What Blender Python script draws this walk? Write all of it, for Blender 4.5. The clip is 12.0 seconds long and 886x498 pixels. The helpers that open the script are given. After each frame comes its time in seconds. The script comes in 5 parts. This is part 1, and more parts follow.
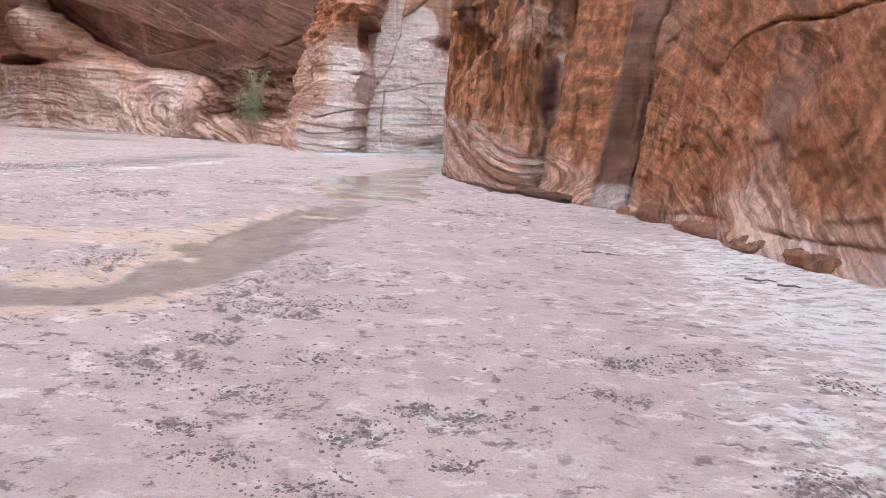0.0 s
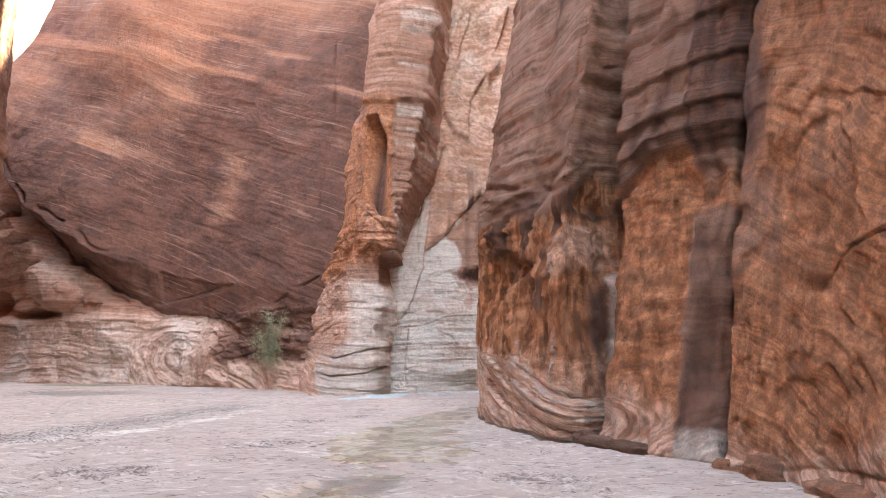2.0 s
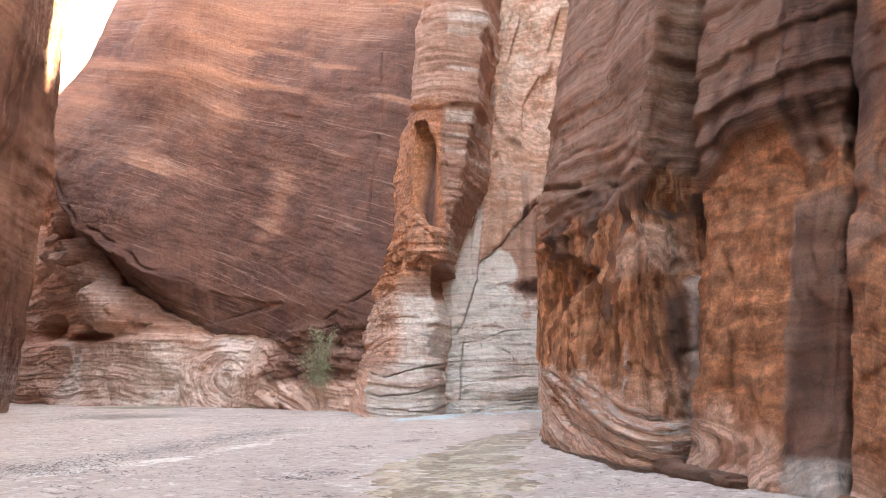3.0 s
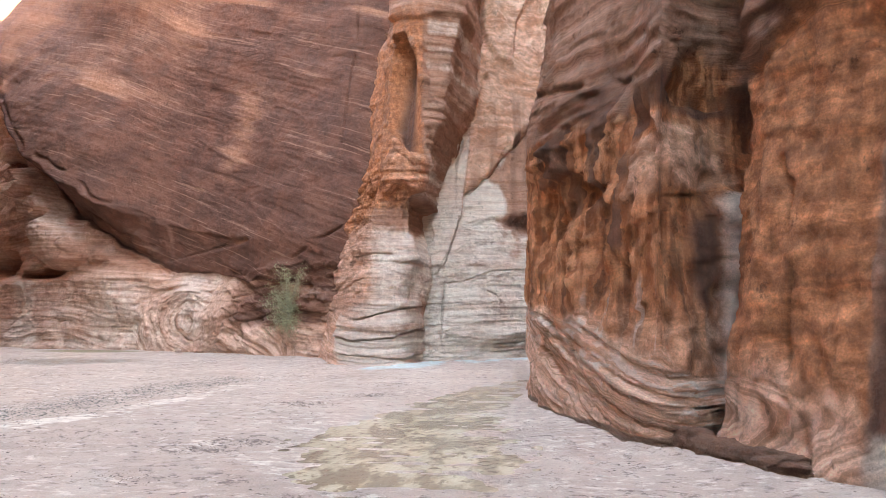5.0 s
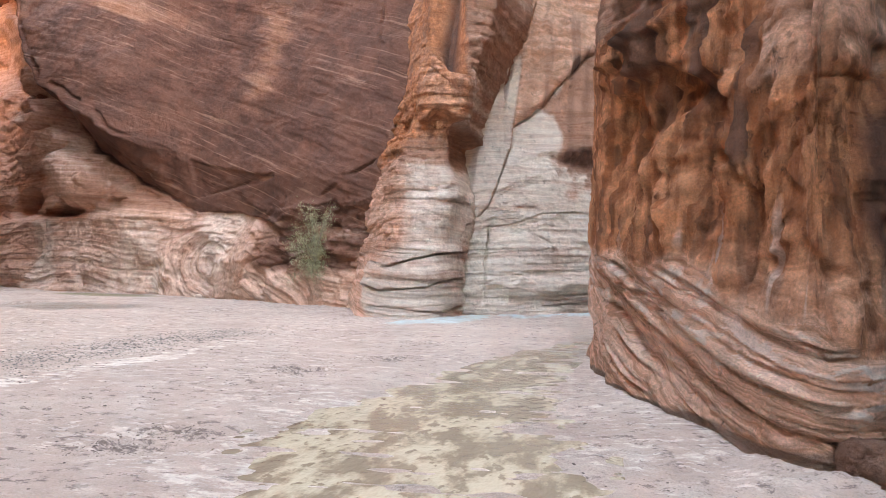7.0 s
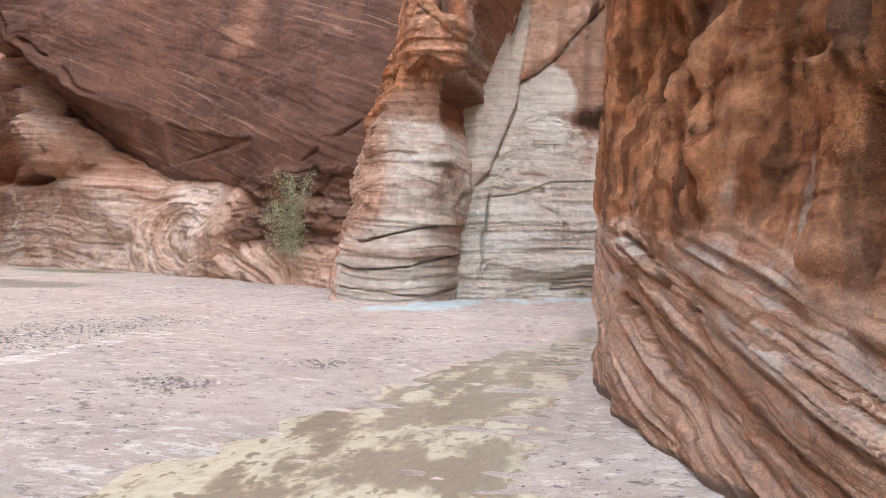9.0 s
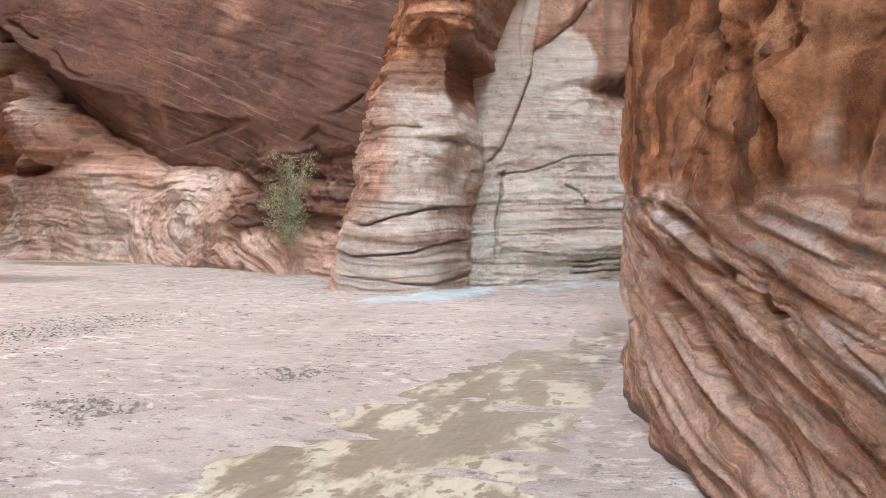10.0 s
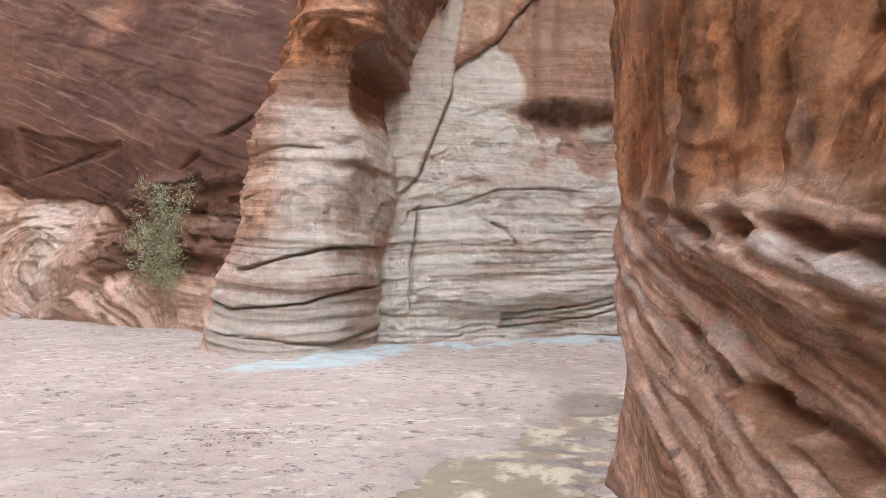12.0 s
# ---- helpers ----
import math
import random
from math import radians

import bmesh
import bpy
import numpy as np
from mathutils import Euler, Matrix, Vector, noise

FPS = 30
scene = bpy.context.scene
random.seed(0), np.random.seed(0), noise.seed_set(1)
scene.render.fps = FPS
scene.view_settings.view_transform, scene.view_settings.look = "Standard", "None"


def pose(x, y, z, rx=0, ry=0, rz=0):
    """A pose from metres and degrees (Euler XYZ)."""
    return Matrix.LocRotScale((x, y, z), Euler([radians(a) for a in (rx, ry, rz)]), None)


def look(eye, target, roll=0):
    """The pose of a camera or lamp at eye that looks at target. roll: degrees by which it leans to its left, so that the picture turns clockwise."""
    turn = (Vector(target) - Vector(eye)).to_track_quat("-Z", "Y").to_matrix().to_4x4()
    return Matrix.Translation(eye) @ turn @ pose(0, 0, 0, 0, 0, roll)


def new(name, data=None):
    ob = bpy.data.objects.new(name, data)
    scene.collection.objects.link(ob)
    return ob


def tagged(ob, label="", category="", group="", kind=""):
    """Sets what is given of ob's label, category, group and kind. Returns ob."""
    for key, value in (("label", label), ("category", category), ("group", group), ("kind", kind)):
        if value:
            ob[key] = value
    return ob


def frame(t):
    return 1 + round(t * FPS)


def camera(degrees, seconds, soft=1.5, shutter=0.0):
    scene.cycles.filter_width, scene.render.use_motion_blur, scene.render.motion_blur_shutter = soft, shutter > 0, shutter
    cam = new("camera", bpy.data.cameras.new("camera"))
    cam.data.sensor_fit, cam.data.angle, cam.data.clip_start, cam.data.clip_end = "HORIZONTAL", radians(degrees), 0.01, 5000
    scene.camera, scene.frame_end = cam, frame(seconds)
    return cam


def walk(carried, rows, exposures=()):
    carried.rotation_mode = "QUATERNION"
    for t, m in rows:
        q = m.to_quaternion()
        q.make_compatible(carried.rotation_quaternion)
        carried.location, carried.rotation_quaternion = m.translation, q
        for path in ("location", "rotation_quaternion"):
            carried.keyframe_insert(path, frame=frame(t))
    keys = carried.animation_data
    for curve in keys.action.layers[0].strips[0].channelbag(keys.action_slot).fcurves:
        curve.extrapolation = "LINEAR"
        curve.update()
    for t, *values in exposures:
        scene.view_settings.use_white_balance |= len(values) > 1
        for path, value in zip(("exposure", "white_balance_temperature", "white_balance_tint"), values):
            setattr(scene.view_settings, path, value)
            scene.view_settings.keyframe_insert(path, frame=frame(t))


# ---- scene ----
cam = camera(60.2, 12.0, soft=0.55)
METRES, EYE, TILT, LEAN, TURN = 18.1, 1.5, 0.0, 0.0, 1.4
ROWS = [
    (0.0, 0.0, 0.0, 0.0, 0.49, -9.01, -3.12),
    (0.5, -0.0039, 0.032, 0.0009, -1.31, -5.86, -2.93),
    (1.0, -0.0083, 0.0625, 0.0016, -1.58, -3.68, -3.34),
    (1.5, -0.0112, 0.0956, 0.0052, -0.81, 0.95, -0.76),
    (2.0, -0.0165, 0.1329, 0.0106, 2.15, 8.03, -0.13),
    (2.5, -0.0201, 0.1749, 0.0117, 5.1, 10.87, -0.34),
    (3.0, -0.0206, 0.2196, 0.0119, 6.37, 9.29, 0.6),
    (5.0, -0.0159, 0.3907, 0.0099, 5.74, 5.19, 0.11),
    (5.5, -0.0217, 0.4364, 0.0098, 7.33, 3.87, 1.73),
    (6.0, -0.0227, 0.4817, 0.0088, 8.52, 2.47, 0.88),
    (6.5, -0.025, 0.5275, 0.0072, 8.99, 1.97, -0.98),
    (7.0, -0.0259, 0.5713, 0.006, 9.39, 1.44, -1.02),
    (9.0, -0.0105, 0.7453, 0.005, 11.1, -0.27, -1.49),
    (9.5, -0.01, 0.7894, 0.0039, 13.97, -1.2, -0.92),
    (10.0, -0.0124, 0.8343, 0.0043, 12.76, -1.54, -0.18),
    (10.5, -0.0194, 0.8753, 0.0063, 8.0, -0.71, -1.3),
    (11.0, -0.025, 0.9159, 0.0074, 6.22, 3.08, 0.35),
    (11.5, -0.031, 0.9554, 0.0053, 4.66, 2.77, -0.42),
    (12.0, -0.0372, 0.9945, 0.0037, 6.36, 1.91, -0.32),
]
LIGHT = [(0.0, 4.6, 9700, 15), (1.5, 4.6, 9800, 13), (3.0, 4.65, 10200, 9), (7.0, 4.72, 10600, 9), (12.0, 4.8, 11300, 10)]
walk(cam, [(t, pose(0, 0, EYE, TILT, LEAN, TURN) @ pose(METRES * x, METRES * y, METRES * z, 90 + pitch, roll, yaw)) for t, x, y, z, yaw, pitch, roll in ROWS], LIGHT)

# ---------------- world, sun ----------------
world = bpy.data.worlds.new("sky")
scene.world = world
world.use_nodes = True
wn = world.node_tree.nodes
sky = wn.new("ShaderNodeTexSky")
sky.sky_type, sky.sun_disc = "NISHITA", False
SUN_ELEV, SUN_AZ = radians(40), radians(77)  # azimuth clockwise from +y
sky.sun_elevation, sky.sun_rotation = SUN_ELEV, SUN_AZ
wn["Background"].inputs["Strength"].default_value = 0.15
world.node_tree.links.new(sky.outputs[0], wn["Background"].inputs[0])
sun = new("sun", bpy.data.lights.new("sun", "SUN"))
sun.data.energy, sun.data.angle, sun.data.color = 4.0, radians(0.6), (1.0, 0.93, 0.82)
toward = Vector((math.sin(SUN_AZ) * math.cos(SUN_ELEV), math.cos(SUN_AZ) * math.cos(SUN_ELEV), math.sin(SUN_ELEV)))
sun.matrix_world = look(toward * 80, (0, 0, 0))


# ---------------- noise in numpy ----------------
def hash3(ix, iy, iz, seed):
    k = [np.asarray(c).astype(np.int64) & 0xFFFFF for c in (ix, iy, iz)]
    h = (k[0] * 73856093 ^ k[1] * 19349663 ^ k[2] * 83492791 ^ (seed * 974711 + 12345)) & 0x7FFFFFFF
    h = ((h ^ (h >> 13)) * 1274126177) & 0x7FFFFFFF
    h = ((h ^ (h >> 16)) * 1103515245) & 0x7FFFFFFF
    return ((h ^ (h >> 15)) & 0xFFFF) / 65535.0


def vnoise(x, y, z, seed=0):
    """Smooth value noise, -1 to 1."""
    x, y, z = np.broadcast_arrays(np.asarray(x, float), np.asarray(y, float), np.asarray(z, float))
    fx, fy, fz = np.floor(x), np.floor(y), np.floor(z)
    ix, iy, iz = fx.astype(np.int64), fy.astype(np.int64), fz.astype(np.int64)
    u, v, w = x - fx, y - fy, z - fz
    u, v, w = u * u * u * (u * (u * 6 - 15) + 10), v * v * v * (v * (v * 6 - 15) + 10), w * w * w * (w * (w * 6 - 15) + 10)
    c = {(i, j, k): hash3(ix + i, iy + j, iz + k, seed) for i in (0, 1) for j in (0, 1) for k in (0, 1)}
    x00 = c[0, 0, 0] * (1 - u) + c[1, 0, 0] * u
    x10 = c[0, 1, 0] * (1 - u) + c[1, 1, 0] * u
    x01 = c[0, 0, 1] * (1 - u) + c[1, 0, 1] * u
    x11 = c[0, 1, 1] * (1 - u) + c[1, 1, 1] * u
    return 2 * ((x00 * (1 - v) + x10 * v) * (1 - w) + (x01 * (1 - v) + x11 * v) * w) - 1


def fbm(x, y, z, octaves=4, seed=0, gain=0.5):
    total, amp = 0, 1.0
    for o in range(octaves):
        total = total + amp * vnoise(x * 2 ** o, y * 2 ** o, z * 2 ** o, seed + 17 * o)
        amp *= gain
    return total


def step(lo, hi, x):
    t = np.clip((x - lo) / (hi - lo), 0, 1)
    return t * t * (3 - 2 * t)


def band(lo, hi, soft, x):
    return step(lo - soft, lo + soft, x) * (1 - step(hi - soft, hi + soft, x))


def blob(a, z, ca, cz, ra, rz, soft=0.5):
    return 1 - step(1 - soft, 1 + soft, np.sqrt(((a - ca) / ra) ** 2 + ((z - cz) / rz) ** 2))


def line_dist(a, z, pts):
    """Distance from (a, z) to a polyline."""
    best = np.full(np.shape(a), 1e9)
    for (a0, z0), (a1, z1) in zip(pts, pts[1:]):
        da, dz = a1 - a0, z1 - z0
        t = np.clip(((a - a0) * da + (z - z0) * dz) / (da * da + dz * dz), 0, 1)
        best = np.minimum(best, np.hypot(a - a0 - t * da, z - z0 - t * dz))
    return best


def inside(a, z, pts, soft=0.05):
    """1 within a polygon of (a, z), 0 without, over a soft edge."""
    odd = np.zeros(np.shape(a), bool)
    for (a0, z0), (a1, z1) in zip(pts, [*pts[1:], pts[0]]):
        if z0 != z1:
            odd ^= ((z0 > z) != (z1 > z)) & (a < (a1 - a0) * (z - z0) / (z1 - z0) + a0)
    d = line_dist(a, z, [*pts, pts[0]])
    return step(-soft, soft, np.where(odd, d, -d))


def crack(a, z, pts, width, depth):
    d = line_dist(a + 0.5 * width * vnoise(a * 3, z * 3, 0, 5), z + 0.5 * width * vnoise(a * 3, z * 3, 9, 5), pts)
    width = width * (0.45 + 0.55 * step(-0.5, 0.5, vnoise(a * 1.7, z * 1.7, 3, 6)))
    return -depth * (1 - step(0.15 * width, width, d)) * step(-0.75, -0.2, vnoise(a * 1.3, z * 1.3, 7, 8))


def fissures(bed, freq, x, y, seed, width=0.1):
    """Thin broken partings along the beds, 0 to 1."""
    line = 1 - step(0, width, np.abs(vnoise(bed * freq, x * 0.4, y * 0.4, seed)))
    return line * step(-0.25, 0.25, vnoise(x * 0.9, y * 0.9, bed * 1.5, seed + 1))


def ridged(x, y, z, octaves=4, seed=0):
    total, amp = 0, 1.0
    for o in range(octaves):
        total = total + amp * (1 - 2.6 * np.abs(vnoise(x * 2 ** o, y * 2 ** o, z * 2 ** o, seed + 13 * o)))
        amp *= 0.5
    return total


def spall(x, y, z, levels=2.5, seed=0, sharp=0.12):
    """Scaled-off sheets: noise broken into flat steps with crisp edges."""
    v = fbm(x, y, z, 4, seed) * levels
    k = np.floor(v)
    return (k + step(0.5 - sharp, 0.5 + sharp, v - k)) / levels


def along(pts, x):
    return np.interp(x, [p[0] for p in pts], [p[1] for p in pts])


def ground_z(x, y):
    return 0.01 * y


# ---------------- materials ----------------
def tree_of(name):
    m = bpy.data.materials.new(name)
    m.use_nodes = True
    return m, m.node_tree, m.node_tree.nodes["Principled BSDF"]


class Graph:
    """Short hand for shader nodes."""

    def __init__(self, tree):
        self.tree = tree

    def node(self, kind, **given):
        n = self.tree.nodes.new(kind)
        for k, v in given.items():
            setattr(n, k, v)
        return n

    def link(self, src, dst):
        if isinstance(src, (int, float, tuple)):
            dst.default_value = src
        else:
            self.tree.links.new(src, dst)

    def coords(self, scale=(1, 1, 1)):
        g = self.node("ShaderNodeNewGeometry")
        m = self.node("ShaderNodeMapping")
        self.link(g.outputs["Position"], m.inputs[0])
        m.inputs["Scale"].default_value = scale
        return m.outputs[0]

    def noise(self, vec, scale, detail=4.0, rough=0.55, kind="FBM"):
        n = self.node("ShaderNodeTexNoise", noise_type=kind)
        self.link(vec, n.inputs["Vector"])
        n.inputs["Scale"].default_value, n.inputs["Detail"].default_value, n.inputs["Roughness"].default_value = scale, detail, rough
        return n.outputs[0]

    def math(self, op, a, b=0.0, c=0.0, clamp=False):
        n = self.node("ShaderNodeMath", operation=op, use_clamp=clamp)
        for v, s in zip((a, b, c), n.inputs):
            self.link(v, s)
        return n.outputs[0]

    def ramp(self, fac, lo, hi, to=(0.0, 1.0)):
        n = self.node("ShaderNodeMapRange", interpolation_type="SMOOTHSTEP")
        self.link(fac, n.inputs[0])
        for i, v in enumerate((lo, hi, to[0], to[1])):
            n.inputs[1 + i].default_value = v
        return n.outputs[0]

    def mix(self, fac, a, b, blend="MIX"):
        n = self.node("ShaderNodeMix", data_type="RGBA", blend_type=blend)
        self.link(fac, n.inputs["Factor"])
        for v, s in ((a, n.inputs[6]), (b, n.inputs[7])):
            self.link((*v, 1.0) if isinstance(v, tuple) else v, s)
        return n.outputs[2]

    def attr(self, name):
        return self.node("ShaderNodeAttribute", attribute_name=name)

    def xyz(self, x, y, z):
        n = self.node("ShaderNodeCombineXYZ")
        for v, s in zip((x, y, z), n.inputs):
            self.link(v, s)
        return n.outputs[0]

    def bump(self, height, distance, strength=1.0, normal=None):
        n = self.node("ShaderNodeBump")
        n.inputs["Strength"].default_value, n.inputs["Distance"].default_value = strength, distance
        self.link(height, n.inputs["Height"])
        if normal is not None:
            self.link(normal, n.inputs["Normal"])
        return n.outputs[0]


def sandstone(name, relief=1.0, wander=0.35, lines=0.0, chip_shade=0.5, flow=0.0, laminae=0.4):
    """Canyon sandstone: bedding from the attribute 'bed' (metres across the beds), stains from 'stain'
    (desert varnish and painted recess shade, mineral bleach, iron ochre, freshly scoured stone) and 'damp'."""
    m, tree, bsdf = tree_of(name)
    g = Graph(tree)
    pos = g.coords()
    bed = g.attr("bed").outputs["Fac"]
    sep = g.node("ShaderNodeSeparateColor")
    marks = g.attr("stain")
    g.link(marks.outputs["Color"], sep.inputs[0])
    varnish, bleach, ochre = sep.outputs[0], sep.outputs[1], sep.outputs[2]
    damp = g.attr("damp").outputs["Fac"]
    axes = g.node("ShaderNodeSeparateXYZ")
    g.link(pos, axes.inputs[0])
    run = g.math("ADD", axes.outputs[0], g.math("MULTIPLY", axes.outputs[1], 0.6))
    big = g.noise(pos, 0.9, 5)
    mid = g.noise(pos, 5.0, 7, 0.68)
    small = g.noise(pos, 38.0, 5, 0.7)
    tiny = g.noise(pos, 110.0, 3, 0.7)
    streak = g.noise(g.coords((1, 1, 0.14)), 3.6, 3, 0.5)
    drip = g.noise(g.coords((1, 1, 0.16)), 6.5, 4, 0.5)
    bedco = g.math("ADD", bed, g.math("MULTIPLY", g.noise(pos, 1.3, 3), wander))
    beds = g.noise(g.xyz(g.math("MULTIPLY", bedco, 6.0), g.math("MULTIPLY", run, 0.25), 0.0), 1.0, 6, 0.65)
    fines = g.noise(g.xyz(g.math("MULTIPLY", bedco, 24.0), g.math("MULTIPLY", run, 1.1), 3.0), 1.0, 3, 0.55)
    col = g.mix(g.ramp(beds, 0.3, 0.7), (0.38, 0.18, 0.115), (0.58, 0.33, 0.24))
    col = g.mix(g.math("MULTIPLY", g.ramp(big, 0.45, 0.75), 0.5), col, (0.44, 0.19, 0.11))

    def stain(base, amount, colour, source, gain=0.9):
        k = g.math("ADD", amount, g.math("MULTIPLY", g.math("SUBTRACT", source, 0.5), gain))
        k = g.math("MULTIPLY", g.ramp(k, 0.25, 0.68), g.ramp(amount, 0.0, 0.12))
        return g.mix(k, base, colour)
    rough_mix = g.math("ADD", g.math("MULTIPLY", mid, 0.45), g.math("MULTIPLY", streak, 0.55))
    rust = g.mix(g.ramp(drip, 0.38, 0.62) if flow else g.ramp(mid, 0.2, 0.8), (0.41, 0.134, 0.056), (0.76, 0.325, 0.17))
    rust = g.mix(g.math("MULTIPLY", g.ramp(streak, 0.47, 0.36), 0.8 if flow else 0.4), rust, (0.22, 0.085, 0.043))
    if lines:
        rough_mix = g.math("ADD", g.math("MULTIPLY", fines, 0.5), g.math("MULTIPLY", big, 0.5))
        rust = g.mix(g.ramp(beds, 0.35, 0.65), (0.36, 0.155, 0.09), (0.47, 0.225, 0.14))
    col = stain(col, ochre, rust, rough_mix)
    raw = g.mix(g.ramp(g.math("ADD", g.math("MULTIPLY", beds, 0.5), g.math("MULTIPLY", fines, 0.5)), 0.38, 0.62), (0.70, 0.335, 0.205), (0.95, 0.62, 0.475))
    if lines:
        raw = g.mix(g.ramp(beds, 0.35, 0.65), (0.60, 0.345, 0.245), (0.77, 0.52, 0.41))
    col = stain(col, marks.outputs["Alpha"], raw, mid, 0.4)
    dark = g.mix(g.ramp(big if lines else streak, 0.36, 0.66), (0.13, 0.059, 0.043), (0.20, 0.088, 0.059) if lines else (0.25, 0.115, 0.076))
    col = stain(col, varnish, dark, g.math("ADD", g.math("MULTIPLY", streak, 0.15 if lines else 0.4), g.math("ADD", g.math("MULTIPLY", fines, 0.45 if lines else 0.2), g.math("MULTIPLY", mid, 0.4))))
    if lines:
        dash = g.noise(g.xyz(g.math("MULTIPLY", bedco, 9.0), g.math("MULTIPLY", run, 0.45), 7.0), 1.0, 4, 0.62)
        where = g.ramp(g.noise(g.xyz(g.math("MULTIPLY", bedco, 0.7), g.math("MULTIPLY", run, 0.16), 1.0), 1.0, 3), 0.36, 0.62)
        dash = g.math("MULTIPLY", g.ramp(dash, 0.555, 0.64), where)
        col = g.mix(g.math("MULTIPLY", dash, lines), col, (0.50, 0.29, 0.21))
    white = g.mix(g.ramp(beds, 0.32, 0.64), (0.80, 0.60, 0.51) if flow else (0.70, 0.53, 0.435), (0.95, 0.80, 0.71) if flow else (0.88, 0.77, 0.67))
    white = g.mix(g.math("MULTIPLY", g.ramp(g.noise(g.coords((1, 1, 2.5)), 0.8, 3), 0.5, 0.7), 0.0 if flow else 0.4), white, (0.68, 0.63, 0.54))
    col = stain(col, bleach, white, g.math("ADD", g.math("MULTIPLY", beds, 0.25), g.math("ADD", g.math("MULTIPLY", mid, 0.4), g.math("MULTIPLY", streak, 0.35))), 0.65)
    soft = g.math("SUBTRACT", 1.0, g.math("MULTIPLY", bleach, 0.4), clamp=True)
    grain = g.math("MULTIPLY", g.math("MULTIPLY_ADD", g.ramp(small, 0.33, 0.67), 0.32, 0.85), g.math("MULTIPLY_ADD", g.ramp(tiny, 0.3, 0.7), 0.16, 0.92))
    grain = g.math("MULTIPLY", grain, g.math("MULTIPLY_ADD", g.ramp(fines, 0.3, 0.7), laminae, 1.0 - 0.45 * laminae))
    grain = g.math("MULTIPLY", grain, g.math("MULTIPLY_ADD", g.ramp(mid, 0.3, 0.7), 0.20 if lines else 0.34, 0.92 if lines else 0.84))
    flaw = g.noise(g.coords((1, 1, 0.6)), 6.0, 8, 0.72)
    crease = g.noise(g.coords((1, 1, 0.8)), 2.2, 7, 0.7, "RIDGED_MULTIFRACTAL")
    # darker pits, lighter chipped edges: relief shading painted into the colour
    pit_shade = g.math("MULTIPLY", g.ramp(flaw, 0.42, 0.34), g.ramp(g.noise(pos, 0.8, 4), 0.36, 0.58))
    grain = g.math("MULTIPLY", grain, g.math("MULTIPLY_ADD", pit_shade, -chip_shade, 1.0))
    grain = g.math("MULTIPLY", grain, g.math("MULTIPLY_ADD", g.ramp(flaw, 0.60, 0.68), 0.7 * chip_shade, 1.0))
    grain = g.math("MULTIPLY", grain, g.math("MULTIPLY_ADD", g.ramp(crease, 0.35, 0.95), 0.5 * chip_shade, 1.0 - 0.22 * chip_shade))
    grain = g.math("POWER", grain, soft)
    col = g.mix(1.0, col, g.xyz(grain, grain, grain), "MULTIPLY")
    wet = g.ramp(g.math("ADD", damp, g.math("MULTIPLY", g.math("SUBTRACT", mid, 0.5), 0.7)), 0.3, 0.7)
    col = g.mix(g.math("MULTIPLY", wet, 0.75), col, (0.09, 0.055, 0.04))
    g.link(col, bsdf.inputs["Base Color"])
    g.link(g.math("MULTIPLY_ADD", wet, -0.3, 0.8), bsdf.inputs["Roughness"])
    bsdf.inputs["Specular IOR Level"].default_value = 0.3
    n0 = g.bump(beds, 0.09 * relief, 0.9)
    n1 = g.bump(mid, 0.16 * relief, 1.0, n0)
    if flow:
        n1 = g.bump(drip, 0.10 * flow, 1.0, n1)
    n2 = g.bump(fines, 0.016 if lines else 0.03, 0.9, n1)
    n3 = g.bump(crease, 0.10 * relief, 1.0, g.bump(flaw, 0.12 * relief, 1.0, n2))
    n4 = g.bump(small, 0.05 * relief, 0.9, n3)
    g.link(g.bump(tiny, 0.015, 0.8, n4), bsdf.inputs["Normal"])
    return m


ROCK = sandstone("sandstone", chip_shade=0.6, flow=0.5, laminae=0.4)
WALL = sandstone("rough_sandstone", wander=0.2, chip_shade=0.5, laminae=0.55)
SMOOTH = sandstone("smooth_sandstone", relief=0.4, wander=0.10, lines=0.5, chip_shade=0.35, laminae=0.10)
PALE = sandstone("pale_sandstone", relief=0.7, wander=0.12, chip_shade=0.5, laminae=0.2)


